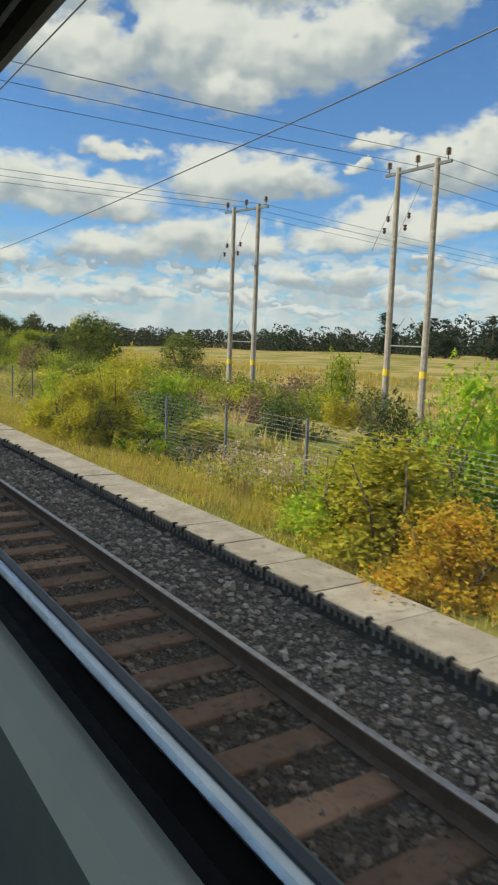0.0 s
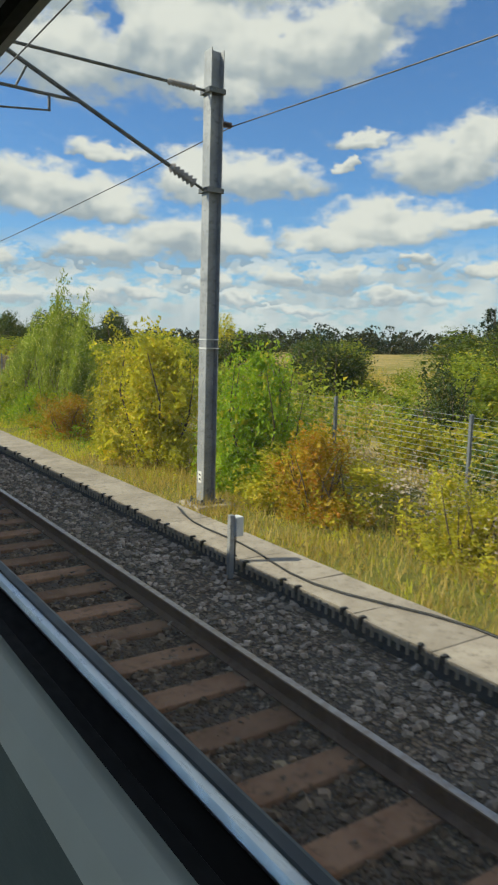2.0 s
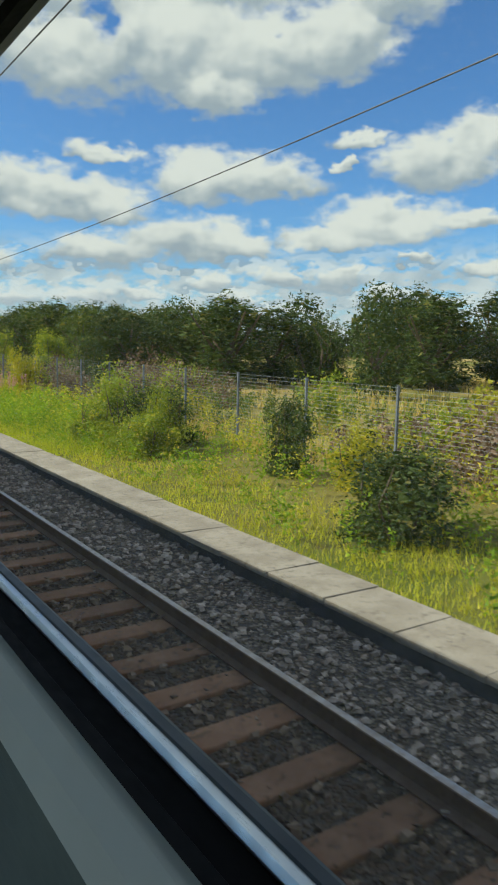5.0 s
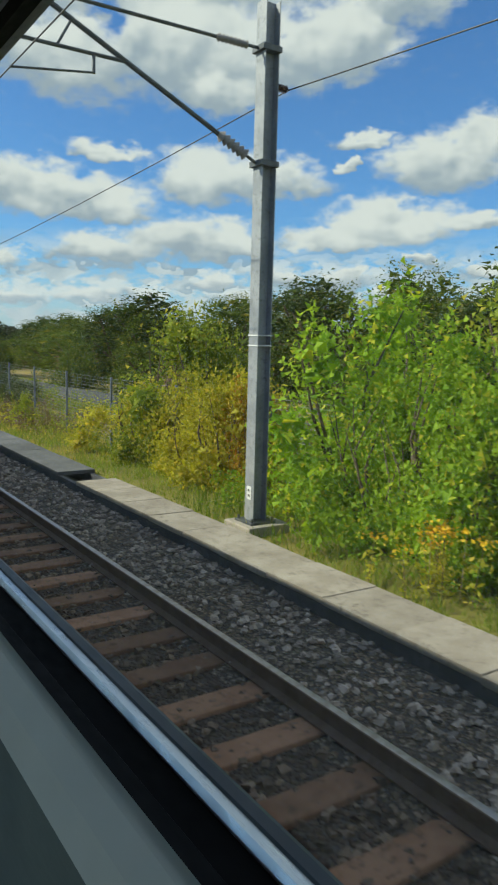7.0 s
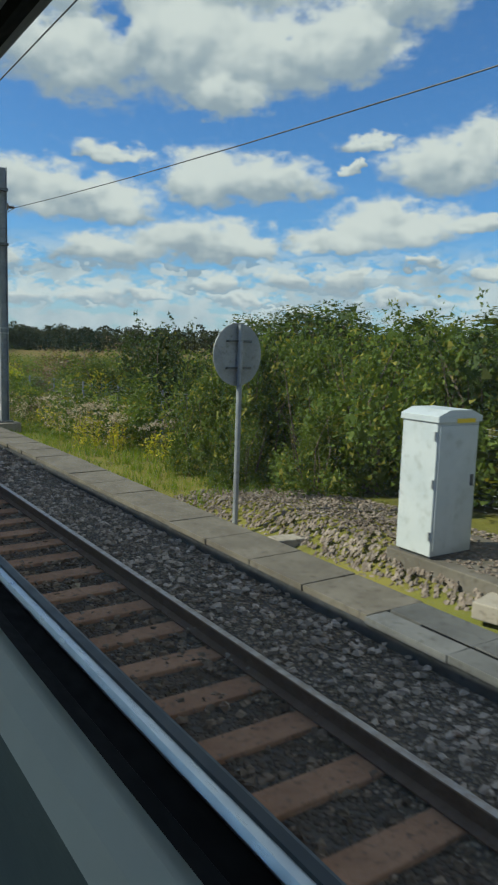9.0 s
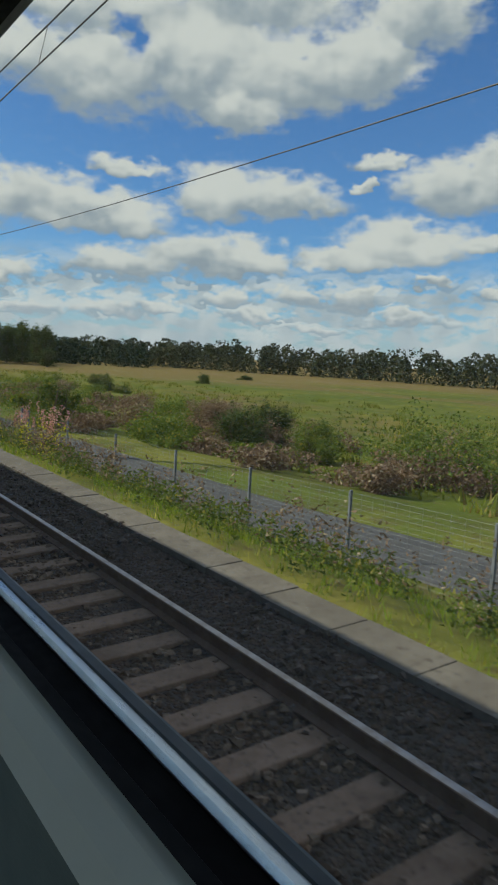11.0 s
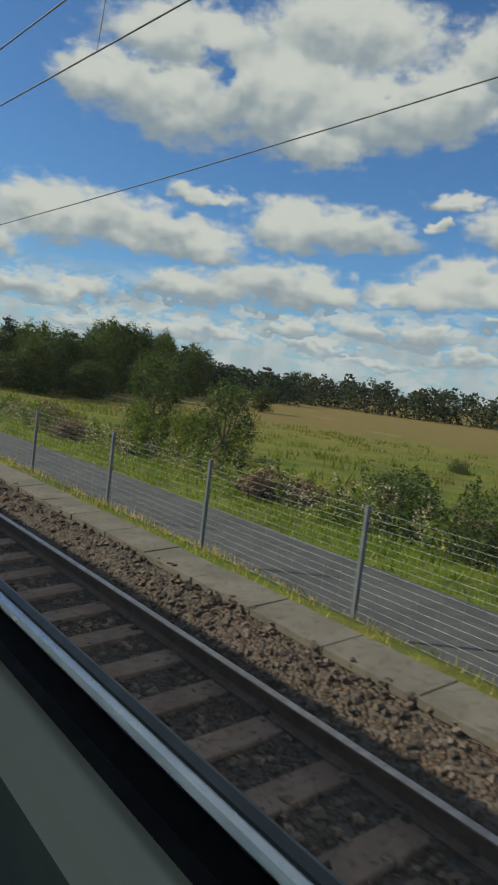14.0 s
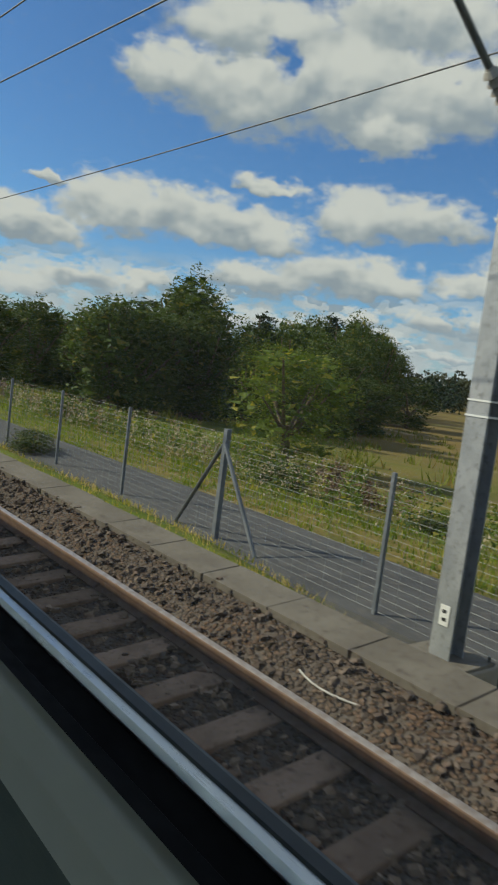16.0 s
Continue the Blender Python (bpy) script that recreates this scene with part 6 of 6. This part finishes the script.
# ---- twin-pole power line crossing the railway ----
def twin_pole(sa, la, sb, lb, top):
    za, zb = float(ground_z(sa, la)), float(ground_z(sb, lb))
    a, b = at(sa, la, za), at(sb, lb, zb)
    ob = thing("twin_pole", Matrix.Translation((a + b) / 2), "pair of weathered timber poles with a steel cross-arm and insulators", "power pole", "twin poles in the field")
    o = ob.matrix_basis.translation
    half = (b - a) / 2
    half.z = 0
    d = half.normalized()
    n = Vector((-d.y, d.x, 0))
    for k in (-1, 1):
        p = half * k
        bm = bmesh.new()
        rod(bm, p - Vector((0, 0, 0.5)), p + Vector((0, 0, top - o.z)), 0.16, 0.115, 10)
        part("pole", bm, "pole", ob)
        bm = bmesh.new()
        rod(bm, p + Vector((0, 0, 2.0)), p + Vector((0, 0, 2.28)), 0.165, 0.163, 10)
        part("band", bm, "yellow", ob, "yellow warning band")
    h = top - o.z
    bm = bmesh.new()
    box(bm, (-half.length - 0.75, -0.05, h - 0.28), (half.length + 0.75, 0.05, h - 0.16), 0.006, Matrix.Rotation(math.atan2(d.y, d.x), 4, "Z"))
    part("cross_arm", bm, "dark_steel", ob)
    bm = bmesh.new()
    rod(bm, -half + Vector((0, 0, 3.3)), half + Vector((0, 0, 3.3)), 0.03)
    part("tie_bar", bm, "fence_wire", ob)
    for k in (-1, 1):
        bm = bmesh.new()
        rod(bm, half * k * 0.95 + Vector((0, 0, 3.5)), half * k * 0.15 + Vector((0, 0, 4.5)), 0.012)
        part("stay", bm, "fence_wire", ob)
    tops = []
    for k in (-1, 0, 1):
        x = (half.length + 0.55) * k
        p = d * x + Vector((0, 0, h - 0.16))
        bm = bmesh.new()
        rod(bm, p, p + Vector((0, 0, 0.22)), 0.02)
        ribbed(bm, p + Vector((0, 0, 0.2)), p + Vector((0, 0, 0.48)), 0.12, 3)
        part("insulator", bm, "porcelain", ob, "dark brown insulator")
        tops.append(o + d * x + Vector((0, 0, h - 0.1)))
    for k in (-0.35, 0.75):
        p = d * half.length * k + Vector((0, 0, h - 2.0)) + n * 0.6
        bm = bmesh.new()
        rod(bm, p + Vector((0, 0, 1.2)) - n * 0.5, p - Vector((0, 0, 1.6)) + n * 0.9, 0.008)
        for z in (-0.1, -0.6):
            q = p + Vector((0, 0, z)) + n * (-0.36 * z + 0.05)
            ribbed(bm, q, q - Vector((0, 0, 0.24)), 0.09, 2)
        part("stay_insulator", bm, "porcelain", ob)
    for k, p in zip((-1, 0, 1), tops):
        across = at(20, -60, 10.8) - at(23.5, 24, 9.9)
        far = p + across
        tagged(tube("power_line", hang(p, far, 1.0), 0.011, "wire"), "dark power line crossing over the railway", "wire", "power lines")
        tagged(tube("power_line", hang(p, p - across * 1.3, 1.2), 0.011, "wire"), "dark power line running across the field", "wire", "power lines")


twin_pole(21.6, 23.6, 23.8, 23.6, 10.0)
twin_pole(34.7, 23.7, 36.6, 23.3, 10.0)


# ---- lineside cabinets, signs and posts ----
def cabinet(s, l, w, d, h, label, graffiti=False, base=0.12, peak=0.0):
    """A steel cabinet, w across the line and d along it, its door facing back along the line."""
    ob = thing("lineside_cabinet", stand(s, l, base), label, "cabinet", "cabinets beside the line")
    bm = bmesh.new()
    box(bm, (-w / 2, -d / 2, 0.03), (w / 2, d / 2, h - 0.06), 0.01)
    part("body", bm, "cabinet", ob)
    bm = bmesh.new()
    box(bm, (-w / 2 + 0.03, -d / 2 + 0.03, 0), (w / 2 - 0.03, d / 2 - 0.03, 0.05))
    part("plinth", bm, "dark_steel", ob)
    bm = bmesh.new()
    box(bm, (-w / 2 - 0.02, -d / 2 - 0.025, h - 0.07), (w / 2 + 0.02, d / 2 + 0.02, h), 0.008)
    if peak:
        ridge = bmesh.ops.create_cube(bm, size=1, matrix=Matrix.Translation((0, 0, h + peak / 2 - 0.004)) @ Matrix.Diagonal((w + 0.03, d + 0.04, peak, 1)))["verts"]
        for v in ridge:
            if v.co.z > h:
                v.co.x *= 0.5
    part("lid", bm, "cabinet", ob)
    bm = bmesh.new()
    box(bm, (-w / 2 + 0.025, -d / 2 - 0.014, 0.09), (w / 2 - 0.025, -d / 2 + 0.004, h - 0.1), 0.004)
    door = part("door", bm, "cabinet", ob)
    bm = bmesh.new()
    box(bm, (w / 2 - 0.1, -d / 2 - 0.035, h * 0.5), (w / 2 - 0.07, -d / 2 - 0.012, h * 0.5 + 0.12), 0.004)
    part("handle", bm, "dark_steel", door, "small dark handle")
    for z in (0.2, h * 0.5, h - 0.25):
        bm = bmesh.new()
        rod(bm, (-w / 2 - 0.008, -d / 2 + 0.02, z), (-w / 2 - 0.008, -d / 2 + 0.02, z + 0.09), 0.011)
        part("hinge", bm, "steel", ob)
    if peak:
        bm = bmesh.new()
        box(bm, (-w * 0.1, -d / 2 - 0.028, h - 0.075), (w * 0.35, -d / 2 - 0.024, h - 0.03))
        part("warning_strip", bm, "yellow", ob, "yellow warning strip")
    if graffiti:
        rng = random.Random(3)
        y = -d / 2 - 0.018

        def stroke(pts):
            t = tube("spray_stroke", [(x, y, z) for x, z in pts], 0.014, "red", door, 4)
            tagged(t, "red spray paint stroke")

        for row, z in enumerate((h - 0.34, h - 0.66, h - 1.02)):
            for k in range(4 if row < 2 else 5):
                x = -w * 0.33 + k * w * (0.22 if row < 2 else 0.165)
                a0, turn = rng.uniform(0, 6.28), rng.choice((3.4, 4.4, 5.6))
                rx, rz = rng.uniform(0.05, 0.075), rng.uniform(0.11, 0.15)
                stroke([(x + rx * math.cos(a0 + turn * i / 9), z + rz * math.sin(a0 + turn * i / 9)) for i in range(10)])
                stroke([(x - 0.05, z + rng.uniform(-0.05, 0.05)), (x + 0.05, z + rng.uniform(-0.05, 0.05))])
                stroke([(x + 0.07 + rng.uniform(-0.02, 0.02), z + 0.13), (x + 0.06 + rng.uniform(-0.02, 0.02), z - 0.13)])
        stroke([(-w * 0.22, h - 1.2), (-w * 0.1, h - 1.32), (w * 0.08, h - 1.34), (w * 0.3, h - 1.28)])
        stroke([(-w * 0.34, h - 1.34), (-w * 0.22, h - 1.42), (-w * 0.02, h - 1.44)])
    return ob


def slab(name, s, l, w, d, top, label, thick=0.28, turn=0, mat="concrete"):
    ob = new(name)
    ob.matrix_basis = stand(s, l, top, turn)
    tagged(ob, label, "concrete slab")
    bm = bmesh.new()
    box(bm, (-w / 2, -d / 2, -thick), (w / 2, d / 2, 0), 0.015)
    part("block", bm, mat, ob)
    return ob


slab("concrete_base", 45.9, 7.7, 1.8, 1.7, 0.2, "rough concrete base under a cabinet")
cabinet(45.85, 7.5, 0.86, 0.62, 1.78, "tall pale grey steel cabinet sprayed with red graffiti", True, 0.2)
slab("concrete_base", 216.95, 7.18, 1.3, 1.9, 0.33, "damp concrete base under two cabinets", mat="concrete_old")
cabinet(217.54, 6.86, 0.62, 0.48, 1.48, "pale grey-blue steel cabinet with a ridged roof", False, 0.33, 0.06)
cabinet(216.31, 7.22, 0.96, 0.44, 1.8, "tall pale grey steel cabinet beside a shrub", False, 0.33)
slab("kerb_block", 216.4, 6.62, 0.9, 0.26, 0.25, "pale concrete block beside the trough", 0.16, 14)
slab("kerb_block", 219.3, 6.42, 0.75, 0.26, 0.12, "grey concrete block joining the trough", 0.16, -8)
weeds(43.0, 48.5, 6.1, 7.0, 30, 0.05, 0.2, 31, "straw", "weeds", "thin dry weeds in stony ground", 0.03)


def gravel(s0, s1, l0, l1, n, seed):
    v, f = stones(n, l0, l1, s1 - s0, seed, big=0.032)
    v = v.copy()
    z = v[:, 2] - ballast_z(v[:, 0])
    P = at_many(v[:, 1] + (s0 + s1) / 2, v[:, 0], 0 * z)
    P[:, 2] = ground_z(v[:, 1] + (s0 + s1) / 2, v[:, 0]) + 0.03 + z
    tagged(new("gravel", fast_mesh("gravel", P, f, "stone_warm")), "patch of pale broken stones on bare earth", "gravel", kind="stuff")


gravel(43.2, 48.6, 6.08, 7.3, 1900, 40)
gravel(213.5, 222.5, 6.06, 8.2, 6000, 41)


def marker_post(s, l, h, turn=0.0):
    ob = thing("marker_post", stand(s, l, -0.05, turn), "short grey post with a small box on its top", "post", "short posts at the trough")
    bm = bmesh.new()
    box(bm, (-0.03, -0.03, -0.2), (0.03, 0.03, h), 0.005)
    part("shaft", bm, "steel", ob)
    bm = bmesh.new()
    box(bm, (0.03, -0.06, h - 0.24), (0.13, 0.06, h - 0.02), 0.01)
    part("box", bm, "white", ob, "small pale box")
    bm = bmesh.new()
    rod(bm, (0.06, 0, h - 0.24), (0.05, 0.0, 0.02), 0.012)
    part("conduit", bm, "black", ob)


marker_post(28.5, 5.27, 0.72)
marker_post(54.3, 5.22, 0.62)


def plate_sign(s, l, h):
    ob = thing("track_sign", stand(s, l, float(ground_z(s, l))), "small square white and orange sign with dark bars", "sign")
    bm = bmesh.new()
    rod(bm, (0, 0, -0.2), (0, 0, h - 0.02), 0.028)
    part("post", bm, "steel", ob)
    bm = bmesh.new()
    box(bm, (-0.16, -0.036, h - 0.3), (0.16, -0.028, h), 0.003)
    face = part("plate", bm, "white", ob)
    bm = bmesh.new()
    box(bm, (-0.16, -0.0385, h - 0.3), (-0.07, -0.0365, h))
    box(bm, (-0.07, -0.0385, h - 0.05), (0.16, -0.0365, h))
    part("orange_field", bm, "orange", face, "orange border")
    bm = bmesh.new()
    for x in (-0.05, 0.04):
        box(bm, (x, -0.042, h - 0.17), (x + 0.055, -0.039, h - 0.07))
    box(bm, (-0.01, -0.042, h - 0.27), (0.03, -0.039, h - 0.2))
    part("bars", bm, "black", face)


plate_sign(186.45, 6.25, 1.42)


def round_sign(s, l, h, r):
    ob = thing("round_sign", stand(s, l, float(ground_z(s, l)), 8), "round grey-backed sign on a steel post", "sign")
    bm = bmesh.new()
    rod(bm, (0, 0, -0.2), (0, 0, h + r * 0.95), 0.036)
    part("post", bm, "steel", ob)
    bm = bmesh.new()
    bmesh.ops.create_cone(bm, cap_ends=True, segments=40, radius1=r, radius2=r, depth=0.012, matrix=Matrix.Translation((0, 0.05, h)) @ Matrix.Rotation(math.pi / 2, 4, "X"))
    part("disc", bm, "steel", ob)
    for z in (-0.17, 0.17):
        bm = bmesh.new()
        box(bm, (-0.2, 0.0, h + z - 0.015), (0.2, 0.045, h + z + 0.015), 0.003)
        part("rail", bm, "dark_steel", ob)


round_sign(220.2, 6.05, 2.38, 0.4)


def straining_post(s):
    l, top = fence_at(s)
    ob = thing("straining_post", stand(s, l, 0), "stout fence post propped by two raking struts", "fence post", "straining posts of the fence")
    bm = bmesh.new()
    box(bm, (-0.04, -0.04, -0.4), (0.04, 0.04, top + 0.05), 0.005)
    part("post", bm, "post_steel", ob)
    for k in (-1, 1):
        bm = bmesh.new()
        rod(bm, (-0.05 if k < 0 else 0.0, 0.03 * k, top - 0.15), (-0.05, 1.15 * k, -0.2), 0.03)
        part("strut", bm, "dark_steel" if k > 0 else "post_steel", ob)


for s in (94.4, 281.5, 352.0, 381.26):
    straining_post(s)

# loose things
slab("fallen_slab", 151.3, 5.6, 0.7, 0.9, 0.06, "trough lid lying askew beside its channel", 0.07, 22)
slab("fallen_slab", 75.4, 5.75, 0.7, 0.9, 0.04, "trough lid lying askew beside its channel", 0.07, -15)
_r = random.Random(77)
for s in list(np.arange(84.8, 95.5, 0.17)) + list(np.arange(141.2, 145.3, 0.5)):
    s = float(s)
    wide = s < 100
    ob = thing("broken_slab", stand(s, 5.42 + _r.uniform(-0.06, 0.6), -0.05 + _r.uniform(-0.03, 0.12), _r.uniform(-70, 70)), "jagged black shard of a broken trough" if wide else "broken dark trough lid sunk into its channel", "broken slab", "broken lids")
    bm = bmesh.new()
    k = 0.6 if wide else 1.0
    box(bm, (-_r.uniform(0.1, 0.24) * k, -_r.uniform(0.12, 0.3) * k, -0.03), (_r.uniform(0.1, 0.24) * k, _r.uniform(0.12, 0.3) * k, 0.0), 0.008, Matrix.Rotation(radians(_r.uniform(-26, 26)), 4, "X") @ Matrix.Rotation(radians(_r.uniform(-24, 24)), 4, "Y"))
    for v in bm.verts:
        v.co += 0.035 * noise.noise_vector(v.co * 6 + Vector((s, 0, 0)))
    part("shard", bm, "tar" if wide else "wet_concrete", ob)
cable = [at(s, 5.75 + 0.22 * math.sin(s * 0.9) + 0.1 * math.sin(s * 2.1), 0.075) for s in np.arange(44.0, 57.0, 0.4)]
tagged(tube("loose_cable", cable, 0.012, "black"), "black cable lying along the trough lids", "cable")
for s, l in ((51.1, 3.6), (219.5, 3.62), (273.1, 3.7), (295.9, 3.75)):
    ob = new("wood_offcut")
    ob.matrix_basis = tilt(s) @ pose(l, 0, -0.19, 6, 4, 25 + s)
    tagged(ob, "pale flat piece of timber lying between the rails", "timber")
    bm = bmesh.new()
    box(bm, (-0.075, -0.04, -0.012), (0.075, 0.04, 0.012), 0.004)
    part("board", bm, "timber", ob)
cable = [on_track(s, 4.55 + 0.1 * math.sin(s * 4), -0.06) for s in np.arange(280.6, 281.6, 0.1)]
tagged(tube("loose_cable", cable, 0.009, "pale_plastic"), "pale loose cable in the ballast", "cable")
cable = [on_track(s, 4.5 + 0.1 * math.sin(s * 4), -0.05) for s in np.arange(376.3, 377.0, 0.1)]
tagged(tube("loose_cable", cable, 0.009, "pale_plastic"), "pale loose cable in the ballast", "cable")
